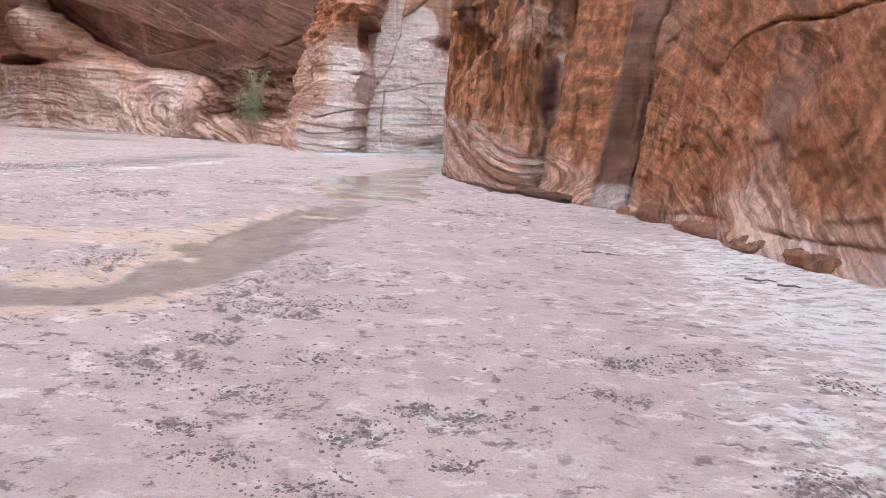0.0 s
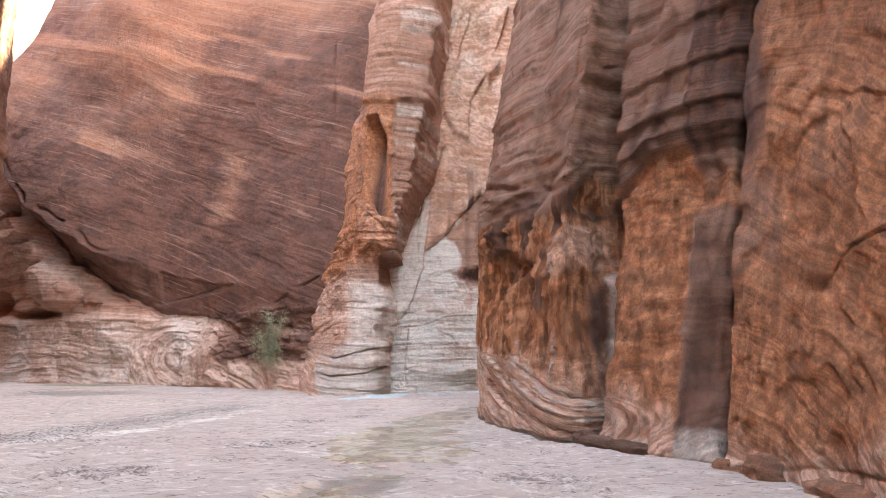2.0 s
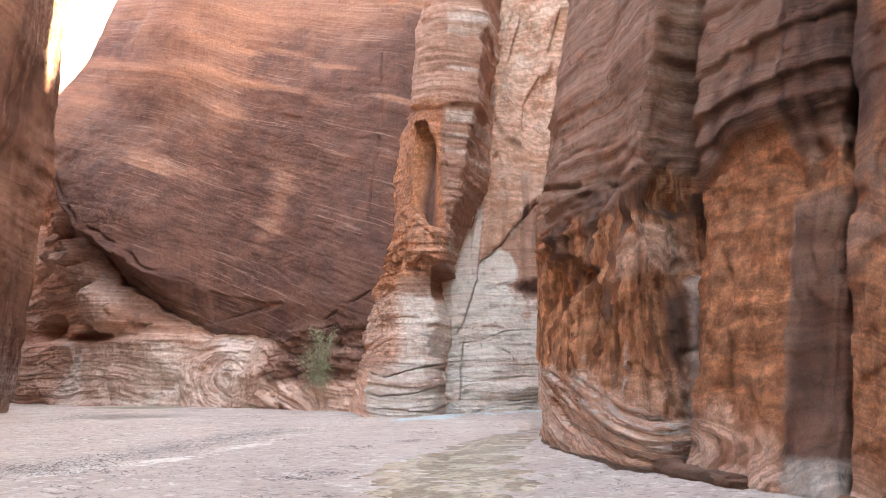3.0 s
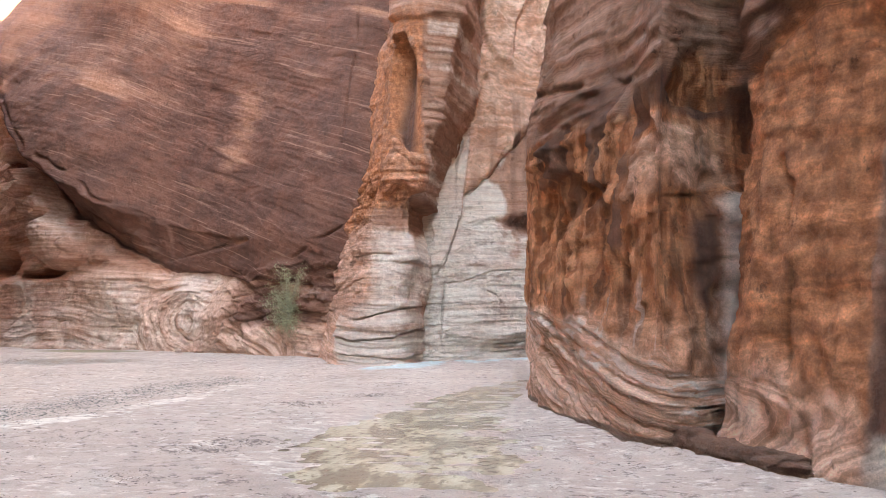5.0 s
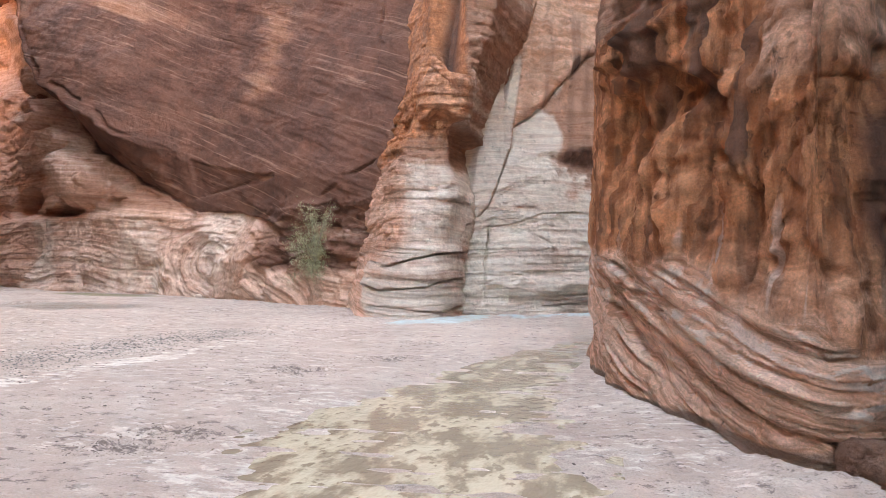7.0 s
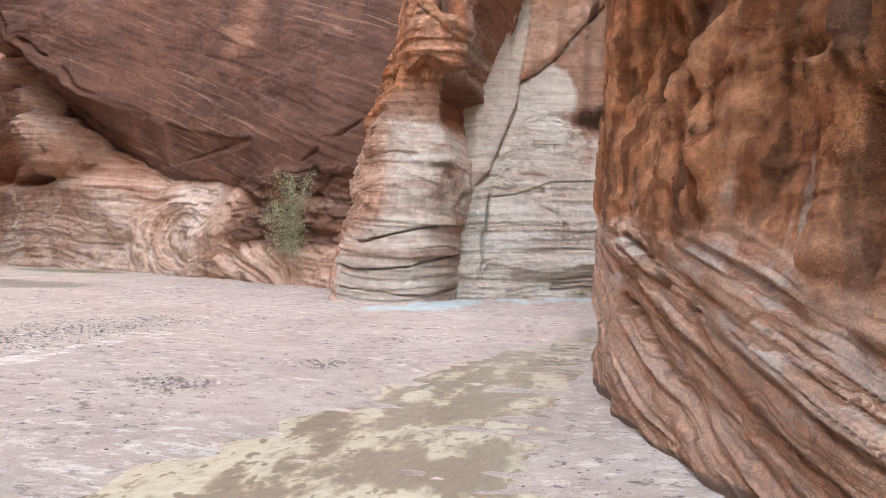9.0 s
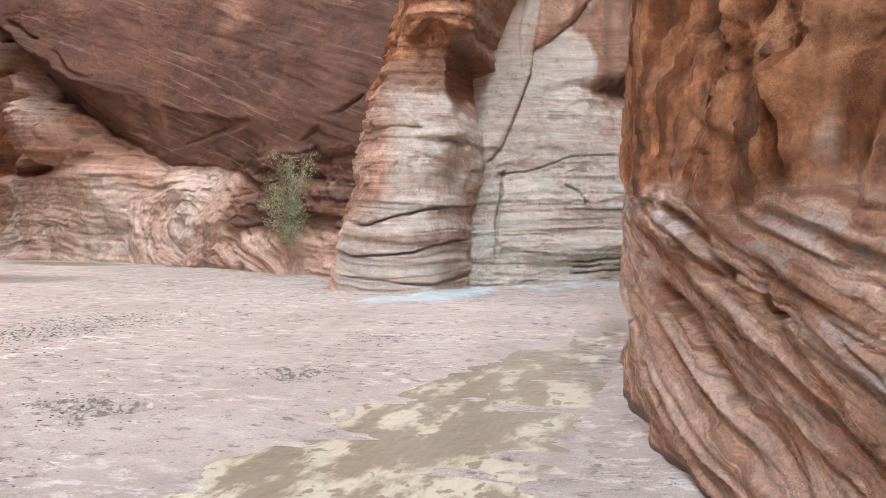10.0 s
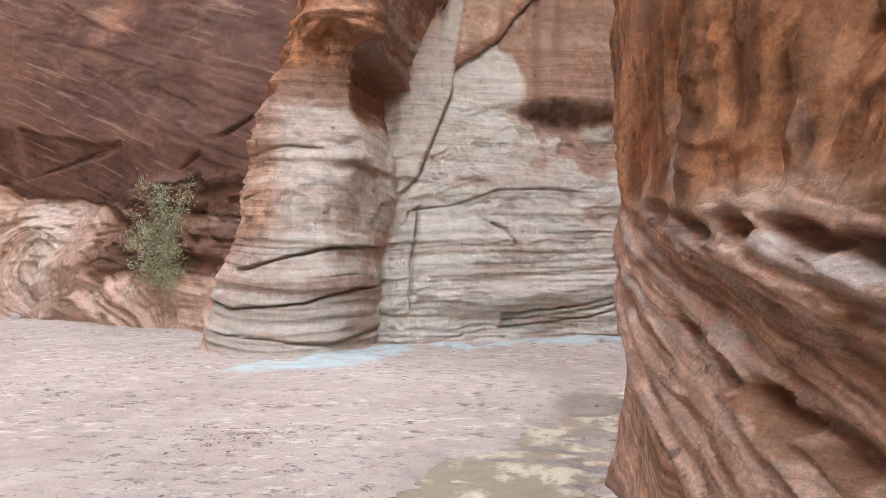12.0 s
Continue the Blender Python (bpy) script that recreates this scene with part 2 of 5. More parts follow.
def ground_material():
    m, tree, bsdf = tree_of("river_sand")
    g = Graph(tree)
    pos = g.coords()
    film_sheen = g.attr("film_sheen").outputs["Fac"]
    churn = g.attr("churn").outputs["Fac"]
    blue = g.attr("clay").outputs["Fac"]
    algae = g.attr("algae").outputs["Fac"]
    soak = g.attr("wet").outputs["Fac"]
    big = g.noise(pos, 0.5, 4)
    mid = g.noise(pos, 4.0, 6, 0.65)
    small = g.noise(pos, 45.0, 4, 0.7)
    grit = g.noise(pos, 160.0, 2)
    rip = g.noise(g.coords((1.0, 1.9, 1)), 4.2, 7, 0.68)
    silt = g.attr("silt").outputs["Fac"]
    col = g.mix(g.ramp(big, 0.3, 0.7), (0.44, 0.34, 0.29), (0.52, 0.41, 0.35))
    col = g.mix(g.math("MULTIPLY", g.ramp(g.noise(pos, 1.7, 5, 0.6), 0.50, 0.64), 0.5), col, (0.56, 0.475, 0.41))
    col = g.mix(g.ramp(g.math("ADD", silt, g.math("MULTIPLY", g.math("SUBTRACT", mid, 0.5), 0.9)), 0.35, 0.7), col, (0.60, 0.45, 0.33))
    # wet film: its sky reflection is painted as a pale colour
    pale = g.ramp(g.math("ADD", film_sheen, g.math("MULTIPLY", g.math("SUBTRACT", rip, 0.5), 2.0)), 0.45, 0.72)
    col = g.mix(g.math("MULTIPLY", pale, g.ramp(film_sheen, 0.02, 0.3)), col, (0.71, 0.65, 0.575))
    clods = g.noise(pos, 13.0, 8, 0.78)
    dark = g.ramp(g.math("ADD", churn, g.math("MULTIPLY", g.math("SUBTRACT", clods, 0.5), 4.2)), 0.85, 1.2)
    col = g.mix(g.math("MULTIPLY", dark, 0.85), col, (0.135, 0.10, 0.088))
    patchy = g.ramp(g.noise(pos, 0.7, 4), 0.30, 0.52)
    # dark flecks: shadows of small pits put into the sand colour
    pit_shadow = g.ramp(g.noise(g.coords((1, 1.3, 1)), 5.5, 8, 0.76), 0.45, 0.395)
    col = g.mix(g.math("MULTIPLY", g.math("MULTIPLY", pit_shadow, 0.85), patchy), col, (0.15, 0.11, 0.095))
    dots = g.ramp(g.noise(pos, 24.0, 4, 0.6), 0.33, 0.27)
    col = g.mix(g.math("MULTIPLY", dots, 0.8), col, (0.13, 0.10, 0.088))
    bright = g.ramp(g.noise(g.coords((1, 1.5, 1)), 3.8, 8, 0.74), 0.545, 0.60)
    col = g.mix(g.math("MULTIPLY", g.math("MULTIPLY", bright, 0.8), g.ramp(g.noise(pos, 0.55, 4), 0.32, 0.55)), col, (0.70, 0.61, 0.54))
    col = g.mix(g.ramp(g.math("ADD", blue, g.math("MULTIPLY", g.math("SUBTRACT", mid, 0.5), 1.6)), 0.3, 1.25), col, (0.45, 0.565, 0.57))
    col = g.mix(g.math("MULTIPLY", g.ramp(algae, 0.2, 0.9), 0.7), col, (0.16, 0.16, 0.06))
    col = g.mix(g.math("MULTIPLY", g.ramp(soak, 0.1, 0.9), 0.68), col, (0.21, 0.165, 0.125))
    k = g.math("MULTIPLY", g.math("MULTIPLY_ADD", small, 0.7, 0.65), g.math("MULTIPLY_ADD", mid, 0.5, 0.75))
    k = g.math("MULTIPLY", k, g.math("MULTIPLY_ADD", grit, 0.4, 0.8))
    col = g.mix(1.0, col, g.xyz(k, k, k), "MULTIPLY")
    g.link(col, bsdf.inputs["Base Color"])
    wetness = g.math("MULTIPLY", g.ramp(film_sheen, 0.1, 0.7), g.ramp(rip, 0.35, 0.65))
    wetness = g.math("MAXIMUM", wetness, g.ramp(soak, 0.1, 0.9))
    g.link(g.math("MULTIPLY_ADD", wetness, -0.40, 0.75), bsdf.inputs["Roughness"])
    n1 = g.bump(mid, 0.11)
    n2 = g.bump(small, 0.03, 0.9, n1)
    g.link(g.bump(grit, 0.003, 0.7, n2), bsdf.inputs["Normal"])
    return m


def water_material(name, pale, brown):
    m, tree, bsdf = tree_of(name)
    g = Graph(tree)
    pos = g.coords((1.7, 0.8, 1))
    shoal = g.noise(pos, 1.6, 5, 0.6)
    marks = g.noise(g.coords((1.6, 1.0, 1)), 6.0, 3, 0.5)
    k = g.math("MULTIPLY", g.ramp(shoal, 0.44, 0.56), g.ramp(marks, 0.36, 0.44))
    g.link(g.mix(k, brown, pale), bsdf.inputs["Base Color"])
    bsdf.inputs["Roughness"].default_value = 0.10
    bsdf.inputs["IOR"].default_value = 1.33
    g.link(g.bump(marks, 0.03, 0.6), bsdf.inputs["Normal"])
    return m


SAND = ground_material()
WATER = water_material("muddy_water", (0.50, 0.43, 0.32), (0.25, 0.195, 0.14))


# ---------------- rock masses ----------------
def spline(pts, spacing):
    """Catmull-Rom through pts, resampled at spacing(point) metres."""
    p = np.array([pts[0], *pts, pts[-1]], float)
    p[0], p[-1] = 2 * p[1] - p[2], 2 * p[-2] - p[-3]
    fine = []
    for i in range(1, len(p) - 2):
        for t in np.linspace(0, 1, 80, endpoint=False):
            fine.append(0.5 * (2 * p[i] + (p[i + 1] - p[i - 1]) * t + (2 * p[i - 1] - 5 * p[i] + 4 * p[i + 1] - p[i + 2]) * t ** 2
                               + (3 * p[i] - p[i - 1] - 3 * p[i + 1] + p[i + 2]) * t ** 3))
    fine = np.array([*fine, p[-2]])
    length = np.hypot(*np.diff(fine, axis=0).T)
    count = np.concatenate([[0], np.cumsum(length / np.array([spacing(q) for q in fine[:-1]]))])
    want = np.linspace(0, count[-1], int(count[-1]) + 1)
    return np.stack([np.interp(want, count, fine[:, k]) for k in (0, 1)], 1)


def rows_of(dz, fine_to, top, grow=1.06, start=-0.4):
    z = [start]
    while z[-1] < top:
        z.append(z[-1] + dz)
        if z[-1] > fine_to:
            dz *= grow
    return np.array(z)


def rock(name, pts, side, spacing, rows, shape, label, lean=(0, 1), skyline=None, smooth=6, thick=6.0, material=None):
    """A wall of rock: a plan line, its face on the given side (1: left of the line's run), raised row by row.
    shape(x, y, z) gives how far the face leans back, how far it stands out, the beds and the stains."""
    line = spline(pts, spacing)
    tan = np.gradient(line, axis=0)
    kernel = np.ones(2 * smooth + 1) / (2 * smooth + 1)
    pad = np.pad(tan, ((smooth, smooth), (0, 0)), "edge")
    tan = np.stack([np.convolve(pad[:, k], kernel, "valid") for k in (0, 1)], 1)
    tan /= np.linalg.norm(tan, axis=1, keepdims=True)
    nrm = np.stack([-tan[:, 1], tan[:, 0]], 1) * side
    nc, nr = len(line), len(rows)
    X, Z = np.meshgrid(line[:, 0], rows)
    Y = np.meshgrid(line[:, 1], rows)[0]
    NX, NY = np.meshgrid(nrm[:, 0], rows)[0], np.meshgrid(nrm[:, 1], rows)[0]
    if skyline is not None:
        Z = rows[0] + (Z - rows[0]) * (skyline(X, Y) - rows[0]) / (rows[-1] - rows[0])
    Z = Z + ground_z(X, Y) * np.clip(1 - Z / 3, 0, 1.1)
    tilt, off, bed, stain, damp = shape(X, Y, Z)
    P = np.stack([X + NX * off + lean[0] * tilt, Y + NY * off + lean[1] * tilt, Z], -1)
    top, foot = P[-1].copy(), P[-1].copy()
    top[:, :2] += np.array(lean) * thick
    foot[:, :2] = top[:, :2]
    foot[:, 2] = -0.4
    back = [top, foot]
    P = np.concatenate([P, np.array(back)])
    nrt = nr + 2
    idx = np.arange(nrt * nc).reshape(nrt, nc)
    quads = np.stack([idx[:-1, :-1], idx[:-1, 1:], idx[1:, 1:], idx[1:, :-1]], -1).reshape(-1, 4)
    if side > 0:
        quads = quads[:, ::-1]
    ob = grid_mesh(name, P.reshape(-1, 3), quads, material or ROCK)

    def full(v):
        v = np.broadcast_to(v, (nr, nc))
        return np.concatenate([v, v[-1:], v[-1:]]).ravel()
    floats(ob, "bed", full(bed)), floats(ob, "damp", full(damp))
    rgb = ob.data.attributes.new("stain", "FLOAT_COLOR", "POINT")
    rgb.data.foreach_set("color", np.clip(np.stack([full(s) for s in (*stain, 0.0)[:4]], 1), 0, 1).astype(np.float32).ravel())
    return tagged(ob, label, "rock wall", kind="structure")


def grid_mesh(name, verts, quads, material):
    me = bpy.data.meshes.new(name)
    me.vertices.add(len(verts)), me.loops.add(quads.size), me.polygons.add(len(quads))
    me.vertices.foreach_set("co", np.asarray(verts, np.float32).ravel())
    me.loops.foreach_set("vertex_index", quads.ravel().astype(np.int32))
    me.polygons.foreach_set("loop_start", np.arange(0, quads.size, 4, dtype=np.int32))
    me.polygons.foreach_set("use_smooth", np.ones(len(quads), bool))
    me.update(calc_edges=True)
    me.materials.append(material)
    return new(name, me)


def floats(ob, name, values):
    a = ob.data.attributes.new(name, "FLOAT", "POINT")
    a.data.foreach_set("value", np.asarray(values, np.float32).ravel())


def ledges(bed, freq, seed, x, y):
    """Uneven bedding: harder beds stand out, softer ones weather back."""
    b = bed * freq + 0.35 * vnoise(x * 0.7, y * 0.7, bed * 0.8, seed)
    k = np.floor(b)
    f = b - k
    here, above = (vnoise(j * 1.37 + 0.5, x * 0.3 + j * 0.7, y * 0.3, seed + 3) for j in (k, k + 1))
    lip = step(0.82, 1.0, f)
    return 1.25 * (here * (1 - lip) + above * lip) - 0.5 * f * (1 - lip) + 0.2


# Back cliff: the great varnished slab, with its overhanging rim and the pale benches under it.
SCAR = [(-38, 19), (-31, 15.2), (-28, 13.4), (-24, 9.0), (-22.5, 7.3), (-21.2, 6.3), (-18.7, 4.8), (-17.2, 4.15), (-15.9, 3.75), (-14.2, 3.55), (-13.2, 3.3), (-11.5, 3.1), (-9.8, 2.95), (-8, 2.9), (-5, 2.8)]


def slab(x, y, z):
    x = x + 0.06 * z
    warp = 0.4 * vnoise(x * 0.4, z * 0.4, 1, 3) + 0.22 * vnoise(x * 1.6, z * 1.6, 1, 4) + 0.08 * vnoise(x * 5, z * 5, 1, 4)
    d = z - along(SCAR, x) + warp * 0.5
    left = step(-15.5, -19.5, x)
    over = step(-0.05, 0.1, d)
    low = 1 - over
    tilt = 0.2 * z
    lip = 0.35 + 2.1 * left
    ridge = 1.7 + 0.3 * vnoise(x * 0.35, 0, 4, 6) + 0.12 * vnoise(x * 1.6, 0, 4, 6)
    off = over * lip * np.clip(d / ridge, 0.06, 1) * (1 - 0.6 * step(2.0, 9.0, d))
    off = off + (0.05 + 0.12 * vnoise(x * 0.9, z * 0.4, 2, 7)) * left * np.maximum(0, 1 - np.abs(d - ridge) / 0.5) * over
    off = off + 0.9 * left * step(-4, -0.9, d) * low - 0.7 * left * band(-0.5, 0.05, 0.2, d)
    off = off + over * left * (crack(x, d, [(-40, 2.1), (-26, 1.9), (-20, 2.3), (-16, 2.0)], 0.16, 0.16) + crack(x, d, [(-40, 0.7), (-24, 0.6), (-18, 0.8)], 0.2, 0.25))
    off = off + over * left * step(1.6, 0.6, d) * (0.14 * spall(x * 0.9, z * 0.7, 2, 2.5, 35, 0.05) + 0.06 * ridged(x * 1.8, z * 1.2, 2, 3, 36))
    off = off + 0.2 * over * step(-6, -10, x) * fbm(x * 0.16, z * 0.16, 2, 3, 8)
    dip = z + 0.40 * x + 0.15 * vnoise(x * 0.25, z * 0.25, 3, 9)
    swirl = 0.8 * np.hypot(x + 14.3 + 0.5 * (z - 1.5), 1.3 * (z - 1.5)) + 0.35 * vnoise(x * 0.9, z * 0.9, 2, 11)
    ring = blob(x, z, -15.0, 1.5, 1.9, 1.7, 0.3)
    steep = band(-13.3, -9.4, 0.4, x)
    bow = z + 0.42 * x + 0.055 * (x + 13.2) ** 2 + 0.2 * vnoise(x * 0.5, z * 0.5, 1, 13)
    flat = z + 0.04 * x + 0.3 * vnoise(x * 0.28, z * 0.28, 5, 12)
    bed = over * dip + low * (ring * swirl + (1 - ring) * (steep * bow + (1 - steep) * flat))
    off = off + over * (0.018 * ledges(bed, 1.6, 20, x, y) + 0.03 * fbm(x * 1.2, z * 1.2, 0, 4, 31) - 0.025 * fissures(bed, 1.6, x * 0.4, y * 0.4, 33, 0.14) + 0.06 * spall(x * 0.2, dip * 0.6, 2, 2.5, 34, 0.04))
    off = off + low * (0.06 * ledges(bed, 1.8, 22, x, y) + 0.05 * ledges(bed, 4.2, 23, x, y) - 0.15 * fissures(bed, 2.2, x, y, 24, 0.08) + 0.14 * spall(x * 0.5, z * 0.8, 3, 2.5, 25, 0.05))
    off = off + low * (0.22 * fbm(x * 0.45, z * 0.5, y * 0.2, 3, 41) + 0.05 * ridged(x * 1.1, z * 1.3, 3, 3, 42))
    off = off + low * steep * (0.10 * ledges(bed, 4.0, 26, x, y) - 0.20 * fissures(bed, 3.4, x * 0.5, y * 0.5, 27, 0.10)) - low * ring * 0.16 * fissures(swirl, 3.0, x * 0.5, y * 0.5, 28, 0.10)
    jag = band(-12.6, -6.0, 0.5, x) * band(1.4, 3.7, 0.25, z)
    off = off + jag * (0.30 * spall(x * 0.9, z * 1.3, 4, 3.0, 29, 0.04) - 0.2 * fissures(z - 0.2 * x, 2.2, x, y, 30, 0.1))
    off = off + 0.4 * low * ring + 0.3 * low * blob(x, z, -11.5, 1.0, 2.2, 1.2)
    for cx, cz, rx, rz, out in ((-21.6, 5.2, 1.5, 1.2, 1.0), (-24.6, 8.3, 1.1, 0.7, 0.9), (-26.6, 10.3, 0.9, 0.7, 1.0), (-23.6, 6.9, 0.8, 0.6, 0.6), (-26.4, 7.2, 2.4, 1.2, 0.6), (-28.5, 9.2, 1.6, 1.0, 0.7)):
        off = off + out * low * blob(x + 0.3 * vnoise(x, z, 0, 2), z, cx, cz, rx, rz, 0.25)
    off = off - 1.5 * blob(x, z + 0.12 * vnoise(x * 2, z, 0, 4), -23.6, 3.75, 1.7, 0.26, 0.3) - 1.8 * blob(x, z, -27.6, 4.4, 1.3, 0.6, 0.4)
    off = off + 0.5 * band(-40, -17.0, 1.2, x) * (1 - step(3.3, 3.9, z + 0.3 * warp))
    off = off + crack(x, z, [(-23.9, 3.3), (-24.7, 1.6), (-25.2, 0.2)], 0.15, 0.3) + crack(x, z, [(-21.0, 5.9), (-22.6, 5.3), (-23.6, 5.6)], 0.14, 0.4) + crack(x, z, [(-22.9, 1.8), (-20.5, 1.75)], 0.06, 0.12)
    off = off + crack(x, z, [(-7.7, 8.0), (-7.6, 11), (-7.4, 13), (-7.6, 16.5)], 0.07, 0.14)
    shelf = step(0.0, 0.14, along([(-16, 5.75), (-15.1, 5.5), (-13, 5.05), (-11.8, 4.9)], x) - z) * inside(x, z, [(-16, 5.8), (-11.7, 5.0), (-11.8, 4.75), (-15.9, 4.15)], 0.08)
    off = off - 0.12 * shelf + crack(x, z, [(-15.9, 4.15), (-12.6, 4.8), (-11.8, 4.92)], 0.05, 0.08)
    off = off + crack(x, z, [(-9.4, 4.0), (-8.5, 4.5), (-7.4, 5.05)], 0.09, 0.16) + crack(x, z, [(-10.2, 3.7), (-9.5, 3.55), (-8.9, 3.75)], 0.09, 0.16)
    n = fbm(x * 0.22, z * 0.3, 7, 4, 50)
    lines = np.maximum(0, vnoise(dip * 2.4, x * 0.3, 2, 51)) * np.maximum(0, 0.6 + vnoise(dip * 0.5, x * 0.18, 2, 52))
    frayed = 0.5 * vnoise(dip * 2.2, x * 0.35, 2, 54) + 0.3 * vnoise(dip * 4.4, x * 0.5, 2, 55)
    column = inside(x + 1.3 * frayed, z, [(-14.0, 12.2), (-10.6, 11.6), (-11.6, 9.6), (-12.7, 7.6), (-13.4, 8.0), (-13.1, 10)], 0.9)
    belt = band(-1.3, 0.9, 0.5, z - (7.9 - 0.40 * x) + 6.0 * frayed * 0.3) * step(-17.5, -15.5, x) * step(-7.6, -9.5, x)
    patch = np.maximum(0.5 * column, 0.34 * belt * step(-0.1, 0.5, frayed + 0.1)) + 0.9 * shelf * step(-13.4, -12.2, x)
    # upper slab: reflected sun glow painted as less varnish and more ochre
    upper = step(11, 20, z - 0.12 * (x + 14))
    varnish = over * (0.86 + 0.14 * n + 0.25 * step(9, 3.5, z) + 0.15 * step(0.0, -0.8, z - along([(-16, 4.2), (-11.8, 4.9), (-7, 5.6)], x)) - 0.42 * upper - 0.4 * lines * step(4, 8, z)) - 0.7 * patch
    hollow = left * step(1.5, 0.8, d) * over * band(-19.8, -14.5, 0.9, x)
    # below the ridge: dark stain, plus undercut shade put into the colour
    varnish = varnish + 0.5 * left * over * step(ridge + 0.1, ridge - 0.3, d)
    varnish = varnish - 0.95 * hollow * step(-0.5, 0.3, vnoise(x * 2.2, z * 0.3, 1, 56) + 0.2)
    ochre = over * (0.2 + 0.6 * patch + 0.45 * upper + 0.3 * lines + 0.7 * hollow) + low * (0.25 * band(3.6, 6.0, 0.5, z) + 0.2 * n)
    bleach = low * (0.42 * step(4.2, 3.2, z + 0.4 * n) * (0.85 + 0.6 * fbm(x * 0.5, z * 0.15, 4, 3, 60)) + 0.36 * step(4.2, 5.5, z)) * (1 - 0.7 * steep)
    varnish = np.clip(varnish + 0.5 * jag * (0.7 + 0.6 * n) * low + 0.3 * low * blob(x, z, -11.6, 2.3, 1.8, 1.0), 0, 1)
    damp = 0.35 * step(0.9, 0.3, z) * step(-0.2, 0.4, fbm(x * 0.5, 1, 1, 2, 77))
    fresh = low * (0.6 * step(4.6, 3.4, z + 0.4 * n) + 0.5 * step(3.8, 5, z)) * (1 - 0.5 * jag)
    return tilt, off, bed, (varnish, bleach, ochre, fresh), damp


BACK_LEFT = [(-60, 66), (-45, 55), (-34, 46.5), (-27, 41.6), (-23.5, 39.4), (-20.5, 38.4), (-17.6, 37.7), (-14.75, 36.6), (-12.2, 35.5), (-9.7, 34.2), (-7.6, 33.3), (-5.8, 33.6), (-4.2, 35.5), (0, 37), (6, 38.5)]
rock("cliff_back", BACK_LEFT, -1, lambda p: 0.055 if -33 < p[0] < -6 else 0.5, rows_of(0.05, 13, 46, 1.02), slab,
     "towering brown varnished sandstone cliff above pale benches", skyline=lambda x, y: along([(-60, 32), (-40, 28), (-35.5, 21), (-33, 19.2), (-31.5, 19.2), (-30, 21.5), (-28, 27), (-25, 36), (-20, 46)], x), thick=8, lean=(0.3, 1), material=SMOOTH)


# Buttress: a leaning column with a pale banded foot and a tall orange niche.
def buttress(x, y, z):
    x = x + 0.083 * z
    front = step(32.2, 31.2, y)
    foot = step(2.5, 1.7, z)
    sag = 0.10 * (x + 5.3) ** 2
    bed = z + 0.03 * x + 0.08 * vnoise(x * 0.5, y * 0.5, z * 0.4, 5) - sag * foot
    tilt = 0.25 * z
    off = 0.20 * np.sin(np.clip(z, 0, 2.3) * 1.37) * front + 0.15 * step(0.5, 0.1, z) * front
    off = off - 0.10 * np.clip(z - 1.5, 0, 4.5) * step(-6.0, -6.8, x - 0.083 * z) - 0.4 * step(29.6, 30.2, y) * step(-6, -5, x) * band(4.6, 7.0, 1.2, z) + 0.45 * step(29.35, 29.9, y) * step(-6, -5, x) * step(7.0, 9.5, z)
    edge = along([(-7, 6.6), (-6.0, 5.9), (-5.4, 5.3), (-5.15, 5.35), (-4.9, 5.6), (-4.65, 5.55), (-4.35, 5.3), (-4.1, 5.45), (-3.85, 5.0), (-3.4, 4.6)], x) + 0.3 + 0.10 * vnoise(x * 3, z * 3, y, 8)
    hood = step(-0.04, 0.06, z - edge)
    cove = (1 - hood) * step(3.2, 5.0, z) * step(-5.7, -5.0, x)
    off = off + 0.18 * hood * step(-5.6, -5.0, x) * step(9, 6, z) * step(-3.4, -4.0, x) - 0.42 * cove
    off = off + foot * (0.06 * ledges(bed, 2.6, 80, x, y) + 0.03 * ledges(bed, 9, 81, x, y) - 0.05 * fissures(bed, 6, x, y, 186, 0.10))
    mids = (1 - foot) * step(5.0, 4.2, z)
    off = off + mids * (0.035 * ledges(bed, 2.4, 87, x, y) - 0.10 * fissures(bed, 2.0, x, y, 89, 0.06)) + (1 - foot) * (1 - mids) * (0.025 * ledges(bed, 3.2, 88, x, y) + 0.03 * ledges(bed, 9, 188, x, y) - 0.05 * fissures(bed, 3.5, x, y, 189, 0.08))
    off = off + 0.14 * fbm(x * 0.7, y * 0.7, z * 0.5, 3, 82) + 0.02 * ridged(x * 2, y * 2, z * 2, 3, 83) * step(1.7, 3, z)
    rubble = step(2.6, 4.2, z) * step(7.5, 6.2, z) * step(-5.3, -5.9, x)
    off = off + rubble * (0.16 * spall(x * 1.4, y * 1.4, z * 1.8, 3.0, 84, 0.05) + 0.05 * ridged(x * 2.2, y * 2.2, z * 2.6, 3, 85))
    hollow_edge = [(-5.75, 8.1), (-5.85, 10.0), (-5.7, 11.2), (-5.4, 11.5), (-4.9, 11.4), (-4.5, 10.5), (-4.3, 9.4), (-4.12, 6.9), (-4.5, 7.05), (-5.0, 7.6), (-5.4, 7.9)]
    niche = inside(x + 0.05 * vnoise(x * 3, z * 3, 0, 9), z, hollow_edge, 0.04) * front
    deep = 0.75 + 0.4 * step(-4.3, -5.8, x) + 0.3 * step(8, 10.5, z)
    off = off * (1 - 0.85 * niche) - deep * niche
    off = off + 0.10 * front * (1 - niche) * inside(x, z, [(-6.1, 8.2), (-6.1, 12.6), (-4.6, 12.4), (-4.0, 9.5), (-3.9, 6.6), (-4.2, 6.5)], 0.06) * step(-4.7, -4.2, x)
